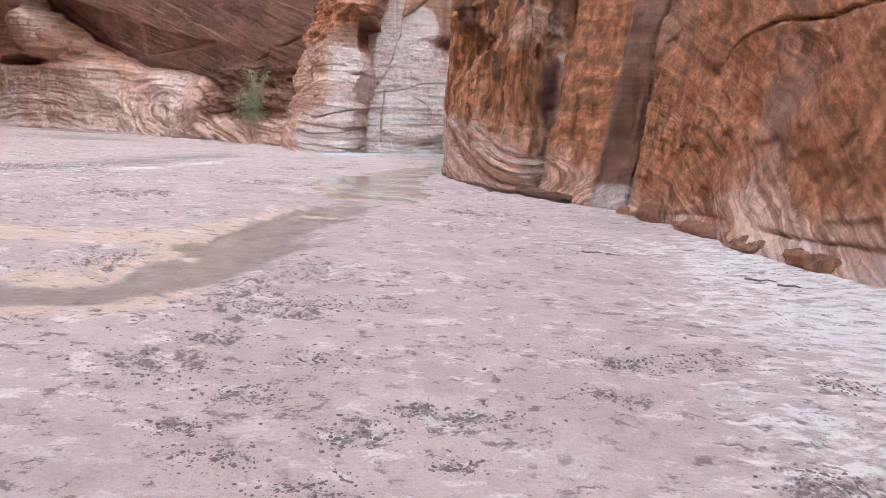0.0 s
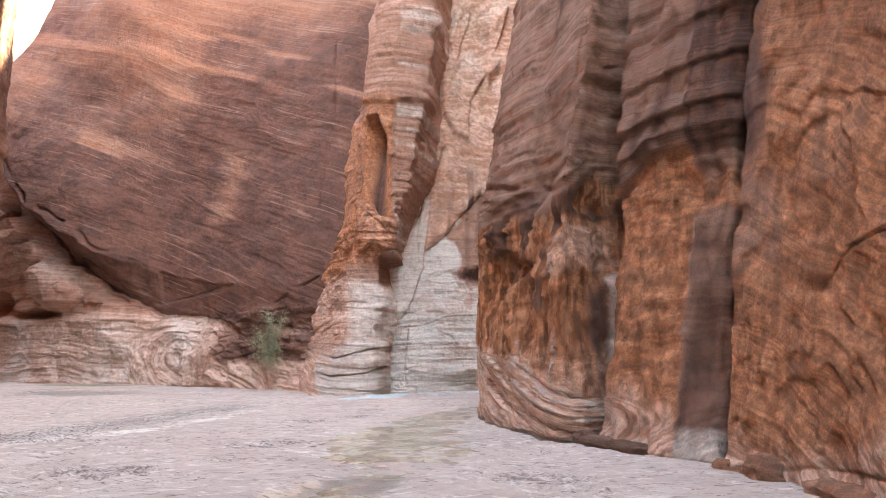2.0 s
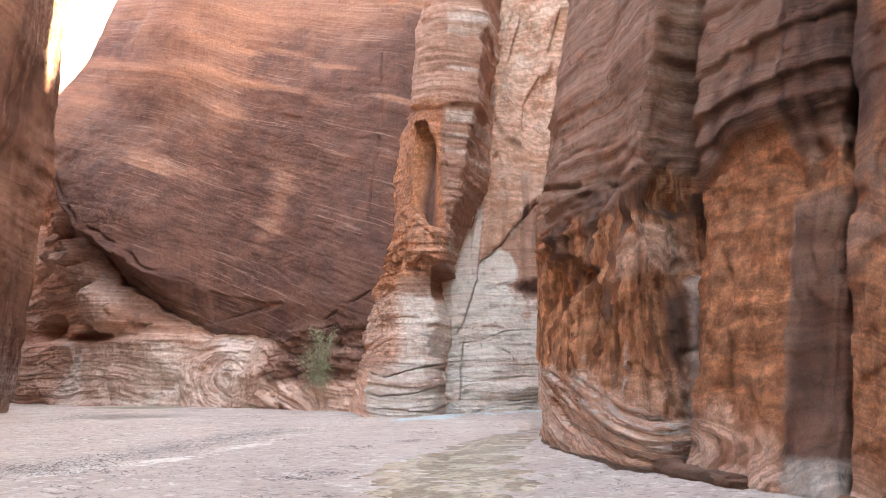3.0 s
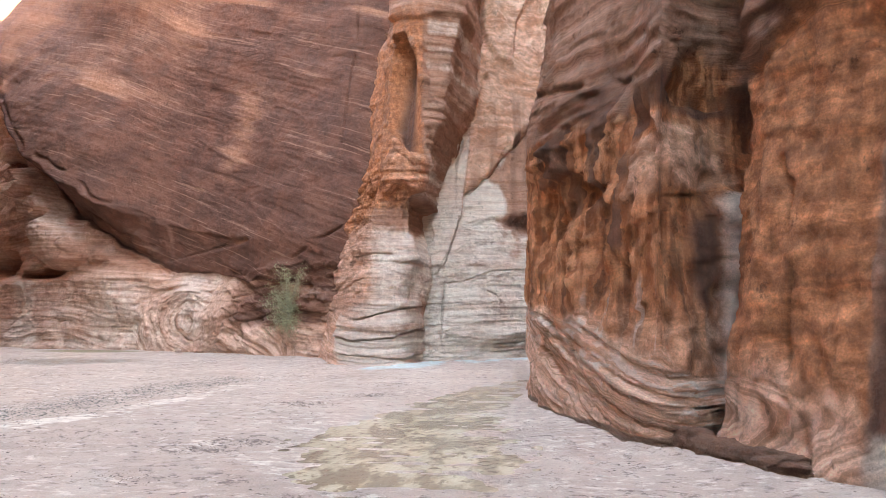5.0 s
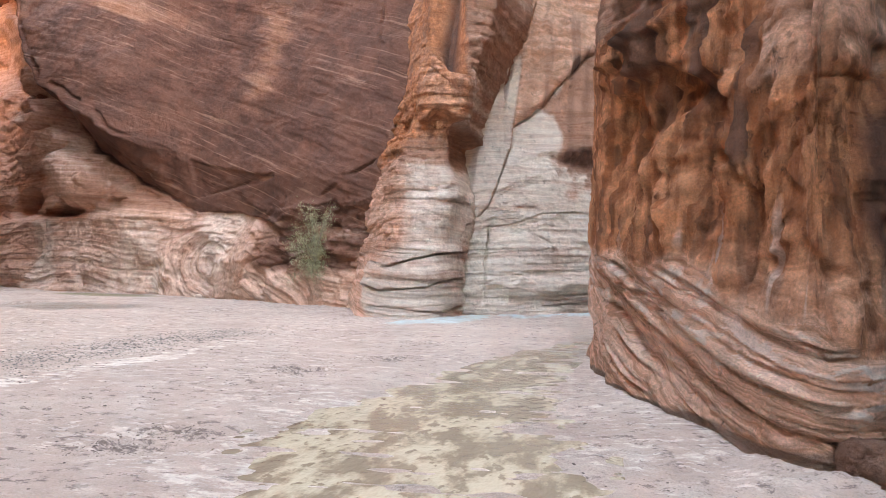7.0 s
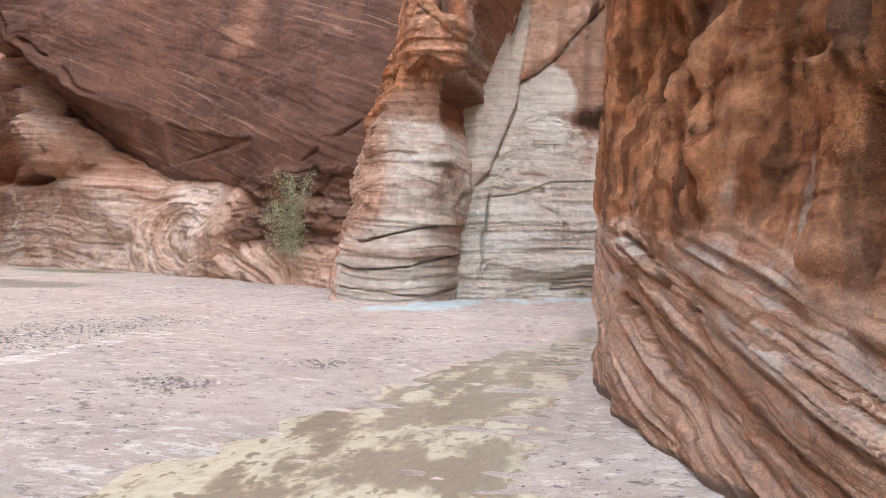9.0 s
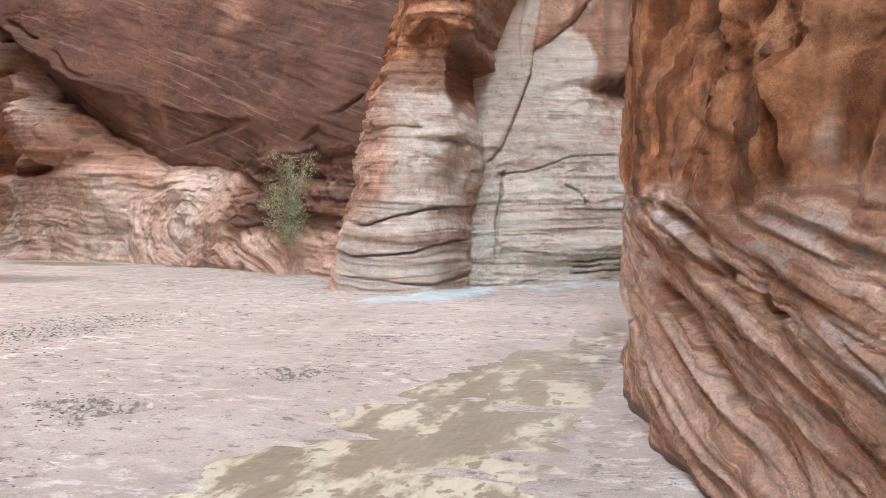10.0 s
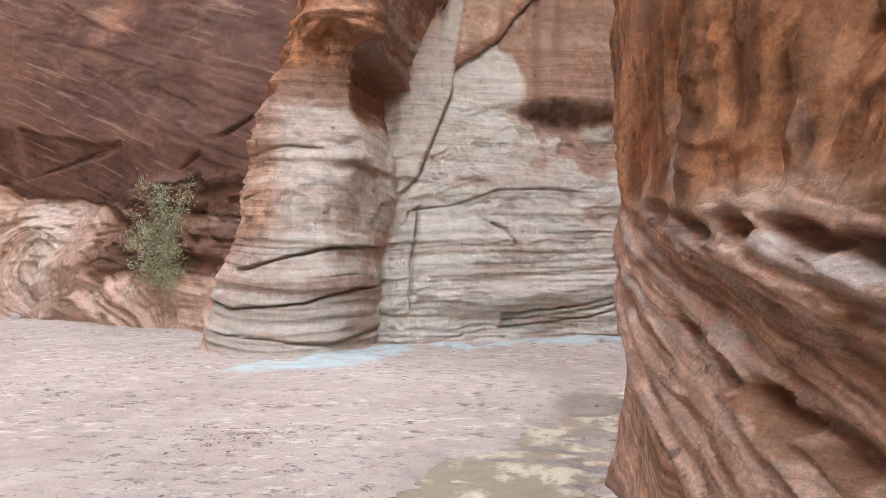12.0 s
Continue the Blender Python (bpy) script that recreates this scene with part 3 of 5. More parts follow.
    off = off + crack(x, z, [(-4.15, 6.9), (-4.1, 5.4)], 0.07, 0.12) + 0.20 * inside(x, z, [(-5.6, 12.2), (-5.5, 15.2), (-4.6, 16.9), (-3.0, 16.6), (-2.9, 12.4), (-4.4, 11.9)], 0.08) * front
    for pts, depth in (([(-6.6, 1.75), (-5.9, 1.62), (-5.1, 1.85), (-4.4, 2.0), (-4.0, 2.12)], 0.22), ([(-6.5, 1.15), (-6.0, 1.02), (-4.9, 1.10), (-4.3, 1.35), (-3.95, 1.62)], 0.26), ([(-6.3, 0.62), (-5.4, 0.55), (-4.6, 0.45), (-4.0, 0.7)], 0.16),
                       ([(-6.4, 2.75), (-5.6, 2.9), (-5.0, 2.8)], 0.12), ([(-6.2, 3.6), (-5.4, 3.7), (-4.5, 3.62)], 0.12), ([(-5.0, 3.3), (-4.9, 2.9)], 0.1), ([(-6.3, 5.0), (-5.8, 5.6), (-5.4, 6.4)], 0.15), ([(-5.2, 7.3), (-4.6, 6.7), (-4.3, 6.3)], 0.08)):
        off = off + crack(x, z, pts, 0.045, 0.8 * depth) * front
    n = fbm(x * 0.5, y * 0.5, z * 0.4, 3, 85)
    right = step(-4.3, -4.05, x) * step(5.2, 5.6, z)
    bleach = step(2.3, 1.6, z + 0.3 * n) * (0.70 + 0.30 * vnoise(bed * 2.6, x * 0.3, 1, 4)) * step(-6.6, -5.9, x + 0.4 * z * foot) + 0.58 * mids * step(-6.2, -5.2, x + 0.2 * n) + 0.45 * right * (0.6 + 0.5 * vnoise(bed * 3, x * 0.3, 1, 5)) * (1 - niche)
    off = off + (1 - niche) * (0.07 * spall(x * 0.9, y * 0.9, z * 1.1, 2.5, 71, 0.05) * step(1.8, 2.6, z) + 0.03 * spall(x * 1.8, y * 1.8, z * 3.2, 2.0, 72, 0.06) * step(2.2, 3.4, z))
    ochre = 0.55 * band(5.0, 12.5, 0.7, z) * (1 - right) + 1.3 * niche + 0.3 * rubble
    fresh = 0.55 * step(2.4, 1.0, z) * step(-5.6, -6.2, x) + 0.5 * mids + 0.25 * foot + 0.35 * band(5.2, 8, 0.4, z) * (1 - right) * step(-5.5, -5.0, x)
    # varnish here also paints the shade inside the niche and the cove
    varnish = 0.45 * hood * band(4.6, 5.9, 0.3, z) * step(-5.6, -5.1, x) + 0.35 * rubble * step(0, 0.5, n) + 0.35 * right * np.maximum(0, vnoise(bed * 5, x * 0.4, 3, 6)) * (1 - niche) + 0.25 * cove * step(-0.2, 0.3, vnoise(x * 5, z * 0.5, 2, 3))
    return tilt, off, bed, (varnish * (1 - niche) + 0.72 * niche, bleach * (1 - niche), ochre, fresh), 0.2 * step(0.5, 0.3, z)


BUTT = [(-9.5, 36.5), (-8.4, 33.7), (-7.5, 31.8), (-6.8, 30.5), (-6.35, 29.65), (-5.7, 29.25), (-5.15, 29.25), (-4.75, 29.45), (-4.56, 30.0), (-4.45, 31.3), (-4.2, 33), (-3.7, 36.5)]
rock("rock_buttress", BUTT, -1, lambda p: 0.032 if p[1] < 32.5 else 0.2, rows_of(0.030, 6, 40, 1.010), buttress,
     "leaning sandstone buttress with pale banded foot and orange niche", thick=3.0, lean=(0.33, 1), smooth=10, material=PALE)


# Cliff behind the buttress: pale below, pink and scaly above.
def pale_cliff(x, y, z):
    x = x - 0.126 * np.minimum(z, 8) - 0.045 * np.maximum(0, z - 8)
    bed = np.minimum(z, 7) + 0.2 * np.maximum(0, z - 7) - 0.03 * x + 0.1 * vnoise(x * 0.4, z * 0.5, 0, 6)
    tilt = 0.42 * np.minimum(z, 8) + 0.15 * np.maximum(0, z - 8)
    base = step(2.8, 1.8, z)
    off = base * (0.06 * ledges(bed, 3.2, 90, x, y) + 0.03 * ledges(bed, 9, 94, x, y) - 0.08 * fissures(bed, 3.0, x, y, 96, 0.06) - 0.05 * fissures(bed, 7, x, y, 196, 0.12)) + 0.03 * ledges(bed, 5, 91, x, y) * step(6, 2, z)
    off = off + 0.2 * fbm(x * 0.35, z * 0.3, 1, 3, 92) + 0.03 * ridged(x * 1.2, z * 1.8, 1, 4, 93) * step(8, 5, z)
    edge = along([(-5, 2.9), (-4.1, 3.15), (-3.75, 3.5), (-3.2, 5.3), (-3.1, 6.2), (-2.7, 6.45), (-2.3, 6.95), (-1.9, 7.75), (-1.2, 8.6), (-0.85, 9.0), (2, 11)], x)
    d = z - edge + 0.10 * vnoise(x * 2.5, z * 2.5, 2, 4) + 0.05 * vnoise(x * 8, z * 8, 2, 4)
    flake = step(-0.03, 0.03, d) * step(-4.4, -4.1, x)
    off = off + 0.20 * flake * (0.4 + 0.6 * step(0.0, 0.4, d)) - 0.10 * band(-0.09, -0.01, 0.03, d) * step(-4.1, -3.8, x)
    off = off + crack(x, z, [(-3.7, 2.85), (-3.0, 2.95), (-2.2, 3.3), (-1.4, 3.4), (-0.6, 3.35)], 0.045, 0.10) + crack(x, z, [(-2.2, 2.62), (-1.95, 2.5), (-1.8, 2.2)], 0.06, 0.14)
    off = off + crack(x, z, [(-3.45, 5.6), (-3.5, 7.2), (-3.3, 9.5), (-3.1, 11.5), (-2.8, 13)], 0.09, 0.25) + crack(x, z, [(-3.62, 0.5), (-3.66, 1.8), (-3.6, 2.9)], 0.07, 0.2)
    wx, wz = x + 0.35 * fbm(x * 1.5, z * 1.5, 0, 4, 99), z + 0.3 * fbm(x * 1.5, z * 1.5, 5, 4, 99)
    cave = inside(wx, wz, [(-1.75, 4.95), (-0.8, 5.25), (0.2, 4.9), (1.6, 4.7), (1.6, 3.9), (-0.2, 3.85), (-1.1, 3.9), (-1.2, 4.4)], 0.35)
    off = off - 0.30 * cave * step(3.7, 4.7, z) + 0.08 * blob(x, z, -0.6, 5.45, 1.4, 0.3, 0.4)
    swell = along([(-3.6, 1.2), (-2.5, 1.05), (-1.6, 1.15), (-0.4, 1.3), (1, 1.6)], x)
    off = off + 0.22 * np.maximum(0, 1 - np.abs(z - swell) / 0.35) * step(-3.5, -3.0, x) - 0.14 * blob(x, z, -3.35, 0.75, 0.32, 0.38, 0.25)
    for lift in (0.30, 0.42, 0.55):
        off = off + crack(x, z, [(-3.1, 1.12 - lift), (-1.6, 1.12 - lift), (-0.4, 1.28 - lift), (1, 1.6 - lift)], 0.045, 0.14)
    off = off + 0.10 * spall(x * 0.8, z * 1.4, 3, 2.5, 97, 0.05) * step(7, 4, z) + 0.08 * spall(x * 0.5, z * 0.3, 5, 2.5, 98, 0.04) * step(10, 13, z)
    for leaf, out in (([(-3.5, 10.8), (-3.35, 13.6), (-2.75, 15.2), (-2.6, 13.0), (-2.95, 11.2)], -0.28), ([(-2.75, 15.2), (-2.1, 14.4), (-1.45, 12.9), (-1.45, 11.7), (-2.1, 11.95), (-2.6, 13.0)], 0.26), ([(-2.6, 9.7), (-2.35, 10.4), (-2.4, 11.3), (-2.75, 11.0), (-2.85, 9.9)], -0.16),
                      ([(-1.4, 12.2), (-0.6, 13.0), (0.2, 15.5), (-0.6, 15.2), (-1.3, 13.6)], -0.2), ([(-1.9, 16), (-1.2, 18.6), (-0.3, 17.2), (-0.8, 15.6)], -0.25), ([(-0.1, 16.5), (0.6, 19), (1.8, 18.6), (1.8, 16)], -0.3), ([(-3.2, 16.4), (-2.6, 19), (-2.0, 18), (-2.3, 16)], -0.2)):
        off = off + out * inside(x + 0.06 * vnoise(x * 3, z * 3, 1, 7), z, leaf, 0.05) * step(-2, 1.5, z - min(p[1] for p in leaf) + 0.5)
    for i in range(14):
        ca, cz, r = -4.6 + 6.4 * ((i * 0.7549) % 1), 15 + 9 * ((i * 0.5698) % 1), 0.5 + 0.8 * ((i * 0.273) % 1)
        up = (z - cz) / (1.9 * r) + ((x - ca) / r) ** 2 + 0.15 * vnoise(x * 2, z * 2, i, 3)
        off = off - 0.14 * step(0.10, -0.10, up) * step(-1.5, -0.1, (z - cz) / (1.9 * r))
    n = fbm(x * 0.5, z * 0.25, 3, 4, 95)
    drip = fbm(x * 2.2, z * 0.2, 3, 3, 195)
    pink = inside(x + 0.25 * n + 0.2 * drip, z, [(-2.1, 7.0), (-1.75, 6.0), (-1.9, 5.0), (-1.0, 5.1), (2, 5.0), (2, 11), (-0.9, 9.0), (-1.8, 7.7)], 0.3)
    strip = step(-3.05, -3.3, x + 0.1 * drip) * flake * step(9.5, 7.5, z)
    bleach = (1 - flake) * step(8.4, 7.6, z) * (0.66 + 0.25 * n + 0.3 * blob(x, z, -2.5, 6.0, 0.7, 1.6, 0.8) + 0.15 * band(0.9, 1.5, 0.2, z)) * (1 - pink) + 0.7 * strip + 0.10 + 0.22 * flake * step(6, 12, z) * (0.6 + n)
    # cave and brow terms darken the colour for the hollow's shade
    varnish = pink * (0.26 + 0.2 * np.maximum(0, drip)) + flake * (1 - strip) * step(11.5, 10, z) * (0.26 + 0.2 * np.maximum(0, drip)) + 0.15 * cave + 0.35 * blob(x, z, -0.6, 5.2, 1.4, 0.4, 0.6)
    ochre = 0.12 + 0.2 * step(3, 5, z) * step(0, 0.5, n)
    # bleach held back in the cave, again as painted shade
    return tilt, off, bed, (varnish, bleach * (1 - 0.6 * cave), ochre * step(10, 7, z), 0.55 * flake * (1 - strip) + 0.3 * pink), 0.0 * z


BACK_RIGHT = [(-6, 36), (-5.2, 33.2), (-4.5, 31.9), (-3.8, 31.5), (-2.9, 31.8), (-1.7, 32.5), (-0.9, 33.0), (0.3, 33.5), (3, 34.2), (8, 35), (16, 34), (26, 30)]
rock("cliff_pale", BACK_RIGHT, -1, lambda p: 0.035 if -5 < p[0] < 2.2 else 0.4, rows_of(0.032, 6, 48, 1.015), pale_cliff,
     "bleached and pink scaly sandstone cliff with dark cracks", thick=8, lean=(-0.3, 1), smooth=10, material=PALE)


# The fin: the rounded end of the near wall, with sweeping cross-beds low down and fluting above.
def fin(x, y, z):
    u = np.where((x > 0.85) & (y < 20.5), 17.4 - x, y)  # runs on round the nose into the crevice
    c = np.maximum(0, u - 16.3)
    ph = z - 0.22 * c - 0.012 * c * c + 0.05 * vnoise(u * 0.9, z * 0.9, 0, 7)
    top = along([(12, 0.9), (16.1, 1.0), (16.9, 1.2), (17.8, 1.4), (18.3, 1.58), (19.2, 1.62), (21.5, 1.85), (24, 2.0)], u) + 0.14 * fbm(u * 1.4, z * 0.3, 2, 3, 8)
    roof = top - z
    cross = step(-0.62, -0.48, ph) * step(-0.25, 0.12, roof) * step(24, 22.2, u)
    upper = step(0.12, -0.30, roof)
    low = 1 - step(-0.62, -0.48, ph)
    high = step(4.5, 5.2, z + 0.3 * vnoise(u * 0.6, z * 0.3, 1, 9))
    rough = upper * (1 - high) * (1 - 0.55 * step(20.4, 21.4, u))
    bed = high * (z + 0.05 * u) + (1 - high) * np.where(upper > 0.5, 0.25 * z, ph)
    tilt = 0.015 * z + 0.16 * np.maximum(0, z - 4.8)
    off = -0.125 * np.minimum(z, 5.5) * step(21.6, 18.6, y) + 0.03 * step(0.9, 0.2, z)
    # cross-beds
    off = off + cross * (0.05 + 0.032 * ledges(ph, 4.5, 100, x * 0.5, y * 0.5) + 0.028 * ledges(ph, 11, 101, x, y) + 0.012 * ledges(ph, 24, 102, x, y) - 0.04 * fissures(ph, 4.5, x, y, 115, 0.05) - 0.04 * fissures(ph, 13, x, y, 156, 0.10))
    off = off + cross * 0.04 * spall(u * 0.7, ph * 4.5, 2, 2.5, 154, 0.04) + 0.05 * fbm(u * 0.8, ph * 1.5, 3, 3, 158) * (cross + low)
    pits = step(0.25, 0.5, vnoise(u * 3.6, ph * 9, x * 2, 103))
    off = off - 0.05 * pits * band(0.25, 0.75, 0.08, ph) * step(18.0, 19.0, u) * cross
    for row, count in (([(21.55, 1.85), (20.6, 1.74), (19.7, 1.53), (19.0, 1.28), (18.4, 1.08)], 8), ([(21.3, 1.33), (20.4, 1.16), (19.6, 0.90), (18.8, 0.66)], 7)):
        for i in range(count):
            cu = row[0][0] - (row[0][0] - row[-1][0]) * ((i + 0.25 * math.sin(7.1 * i)) / count)
            cz = float(along(row[::-1], cu)) + 0.03 * math.sin(5 * i)
            r = 0.035 + 0.04 * abs(math.sin(3.3 * i + count))
            off = off - 0.16 * blob(u, z - 0.25 * (u - cu), cu, cz, 2.3 * r, 0.7 * r, 0.35)
    # fluted and flaked face above
    wu, wz = u + 0.16 * fbm(u * 1.6, z * 1.6, 0, 3, 120), z + 0.16 * fbm(u * 1.6, z * 1.6, 5, 3, 121)
    arch = inside(wu, wz, [(20.9, 3.5), (20.3, 4.1), (19.2, 4.0), (18.5, 3.7), (17.9, 3.5), (17.5, 3.0), (17.7, 2.3), (18.6, 1.9), (20.2, 2.0), (21.0, 2.7)], 0.06)
    off = off - 0.30 * arch * step(2.0, 3.7, z)
    for cu, cz, ru, rz, dep in ((19.4, 3.5, 0.45, 0.22, 0.14), (18.4, 3.25, 0.4, 0.2, 0.12), (18.9, 2.7, 0.4, 0.28, 0.10), (20.2, 3.0, 0.35, 0.3, 0.12), (18.0, 2.5, 0.3, 0.3, 0.08), (21.2, 4.0, 0.3, 0.25, 0.1)):
        off = off - dep * blob(wu, wz, cu, cz, ru, rz, 0.25)
    off = off + rough * (0.07 * ridged(x * 2.6, y * 2.6, z * 0.45, 4, 116) + 0.05 * ridged(x * 5, y * 5, z * 0.7, 3, 117) + 0.12 * fbm(x * 1.1, y * 1.1, z * 0.7, 4, 105) + 0.03 * fbm(x * 5, y * 5, z * 3, 3, 106)) * (1 - 0.5 * step(17.2, 16.6, u))
    off = off + rough * step(1.4, 2.6, z) * (0.12 * spall(x * 0.9, y * 0.9, z * 0.8, 2.5, 150, 0.03) + 0.06 * spall(x * 2.4, y * 2.4, z * 1.8, 2.0, 151, 0.04))
    # laminated brow, ending in a broken beak
    brow = inside(wu, wz, [(20.9, 4.35), (19.6, 4.3), (18.6, 4.15), (17.9, 4.1), (17.75, 4.35), (18.2, 5.0), (20.4, 5.5), (21, 5.3)], 0.05)
    lam = z + 0.10 * (u - 19) + 0.05 * vnoise(u, z, 0, 3)
    off = off + brow * (0.10 + 0.05 * ledges(lam, 5, 122, x * 0.5, y * 0.5) + 0.04 * ledges(lam, 13, 123, x, y) - 0.08 * fissures(lam, 5, x * 0.5, y * 0.5, 124, 0.08))
    off = off + high * (0.04 * ledges(z + 0.03 * u, 3.0, 107, x, y) + 0.035 * ledges(z, 9, 108, x, y) + 0.12 * fbm(x * 0.7, y * 0.7, z * 0.3, 3, 109) - 0.07 * fissures(z + 0.03 * u, 4, x * 0.5, y * 0.5, 118, 0.08) + 0.12 * spall(x * 0.6, y * 0.6, z * 0.5, 2.5, 153, 0.025)) + 0.10 * high
    off = off + crack(u, z, [(22.6, 6.2), (19.6, 5.5), (18.3, 5.3), (17.4, 5.5), (16.4, 5.4)], 0.10, 0.15) + crack(u, z, [(20.8, 4.6), (20.7, 5.6), (20.4, 7.5)], 0.07, 0.2) + crack(u, z, [(21.9, 5.0), (21.8, 8), (21.5, 12)], 0.10, 0.3)
    off = off + crack(u, z, [(17.4, 3.0), (16.6, 3.15), (15.7, 3.28)], 0.04, 0.06) + crack(u, z, [(17.1, 2.1), (16.9, 2.6), (16.5, 2.9)], 0.05, 0.07)
    recess = inside(wu, wz, [(15.9, 5.1), (15.85, 4.5), (15.2, 4.45), (14.9, 5.0), (15.2, 5.35), (15.7, 5.4)], 0.05)
    eave = inside(wu, wz, [(17.1, 1.75), (16.6, 1.95), (16.15, 1.8), (15.95, 1.3), (17.0, 1.35)], 0.04)
    off = off - 0.2 * recess - 0.08 * eave * step(1.3, 1.75, z)
    # grey column beside the crevice
    grey = band(14.3, 15.45, 0.15, u) * step(3.5, 3.2, z)
    off = off + grey * (0.08 + 0.10 * step(2.18, 2.28, z + 0.1 * vnoise(u * 3, 0, 0, 2)) - 0.10 * band(1.0, 1.25, 0.06, z) + 0.05 * spall(u * 1.5, z * 1.2, 3, 2.5, 159, 0.05)) + crack(u, z, [(15.5, 3.6), (15.4, 2.4), (15.6, 1.6), (15.4, 0.9)], 0.08, 0.12)
    off = off + low * 0.05 * fbm(x * 2, y * 2, z * 0.7, 3, 111)
    n = fbm(x * 0.8, y * 0.8, z * 0.4, 4, 112)
    strk = fbm(x * 2.8, y * 2.8, z * 0.22, 4, 119)
    patch = inside(wu, wz, [(17.1, 3.1), (15.7, 3.3), (15.3, 2.9), (15.4, 1.7), (16.2, 1.95), (16.9, 1.9), (17.3, 2.6)], 0.15)
    blush = inside(wu, wz, [(17.5, 4.2), (16.6, 4.35), (15.1, 4.25), (15.0, 3.5), (16.2, 3.3), (17.3, 3.3)], 0.15)
    varnish = 0.22 * patch + 0.16 * high + 0.35 * high * n + 0.35 * low * step(0.0, 0.6, n) + rough * (0.04 + 0.55 * step(0.05, 0.4, strk) * step(1.4, 2.2, z)) * (1 - 0.5 * arch) + 0.5 * band(4.3, 5.0, 0.2, z) * step(17.8, 17.3, u) + 0.25 * arch * step(2.9, 3.7, z) * step(0, 0.5, n) + 0.12 * brow * step(0, 0.6, n + 0.2)
    varnish = varnish * (1 - 0.7 * blush) * (1 - 0.8 * grey) - 0.5 * recess
    near_top = band(-0.35, 0.55, 0.15, roof)
    spots = step(0.12, 0.4, fbm(u * 3.4, ph * 18, 4, 4, 113))
    bleach = cross * (0.42 * spots * (0.12 + 0.88 * near_top) + 0.06) + 0.5 * upper * (1 - high) * step(0.25, 0.7, fbm(x * 5, y * 5, z * 0.22, 3, 114)) * step(3.0, 1.7, z) + 0.75 * grey + 0.2 * cross * step(16.4, 15.9, u)
    ochre = upper * (1 - high) * (0.9 + 0.3 * n) * (1 - 0.6 * grey) + 0.12 * cross + 0.35 * high * step(0.1, 0.6, n) + 0.55 * low + 0.6 * recess
    fresh = 0.95 * cross * (1 - 0.4 * step(16.4, 15.9, u)) + 0.5 * blush + 0.45 * upper * (1 - high) * step(3.2, 1.2, z) + 0.55 * low
    return tilt, off, bed, (varnish, bleach, ochre, fresh), 0.7 * step(0.32, 0.24, z - 0.05 * n)


FIN = [(7, 19.2), (3.6, 17.9), (1.9, 17.1), (1.25, 16.6), (0.85, 16.55), (0.5, 17.15), (0.08, 18.3), (-0.35, 19.8), (-0.6, 21.2), (-0.66, 22.4), (-0.5, 23.8), (0.3, 25.5), (2.5, 27.2), (8, 29), (20, 29)]
rock("rock_fin", FIN, 1, lambda p: 0.017 if p[0] < 1.5 and p[1] < 24 else 0.25, rows_of(0.015, 2.4, 42, 1.018), fin,
     "rust-orange sandstone fin with sweeping cross-beds and dark varnish", thick=4.0, lean=(0.95, 0.25), smooth=22)


# Pillar between two dark crevices, and the near wall.
def pillar(x, y, z):
    high = step(4.7, 5.2, z + 0.3 * vnoise(y, z * 0.3, 1, 19))
    bed = (0.35 + 0.65 * high) * z + 0.25 * (y - 14) * step(1.2, 0.6, z)
    flake = 0.08 * spall(x * 1.1, y * 1.1, z * 0.5, 2.5, 126, 0.03) + 0.025 * spall(x * 3, y * 3, z * 1.3, 2, 127, 0.04)
    tilt = 0.13 * z
    off = flake + 0.04 * ridged(x * 1.8, y * 1.8, z * 1.0, 4, 124) - high * 0.06 * fissures(z, 2.4, x, y, 125, 0.08) + 0.10 * fbm(x * 1.0, y * 1.0, z * 0.5, 4, 120) + 0.03 * fbm(x * 5, y * 5, z * 2.5, 3, 121)
    off = off + (0.03 + 0.04 * high) * ledges(bed, 4, 122, x, y) + 0.18 * high
    off = off - 0.16 * blob(y, z, 14.2, 4.4, 0.35, 0.35, 0.3) - 0.14 * step(14.25, 14.15, y) * step(1.0, 1.3, z)
    off = off + crack(y, z, [(15.5, 3.4), (15.2, 2.2), (15.3, 1.2)], 0.08, 0.1) + crack(y, z, [(14.9, 5.6), (14.85, 9)], 0.06, 0.12)
    n = fbm(x * 0.9, y * 0.9, z * 0.4, 4, 123)
    dark = step(14.55, 14.35, y + 0.05 * n)
    varnish = dark * (0.42 - 0.35 * band(3.9, 4.6, 0.2, z)) + 0.4 * high + 0.3 * np.maximum(0, n)
    ochre = (1 - high) * (1 - dark) * (0.75 + 0.3 * n) + 0.6 * dark * band(3.9, 4.6, 0.2, z)
    bleach = 0.55 * step(0.9, 0.5, z) * dark + 0.3 * (1 - dark) * np.maximum(0, n) * step(1.6, 0.8, z)
    return tilt, off, bed, (varnish, bleach, ochre, 0.75 * step(2.2, 0.3, z + 0.4 * n) * (1 - 0.6 * dark)), 0.5 * step(0.3, 0.2, z)


PILLAR = [(7, 15.2), (4.2, 14.3), (3.0, 13.85), (2.72, 13.85), (2.4, 14.35), (2.1, 14.85), (1.75, 15.65), (1.6, 16.1), (1.75, 16.5), (2.6, 17.0), (7, 18.6)]
rock("rock_pillar", PILLAR, 1, lambda p: 0.03 if p[0] < 3.1 else 0.25, rows_of(0.03, 6, 42, 1.03), pillar,
     "narrow sandstone pillar between dark crevices, half varnished", thick=3.0, lean=(0.9, 0.35), smooth=6, material=WALL)


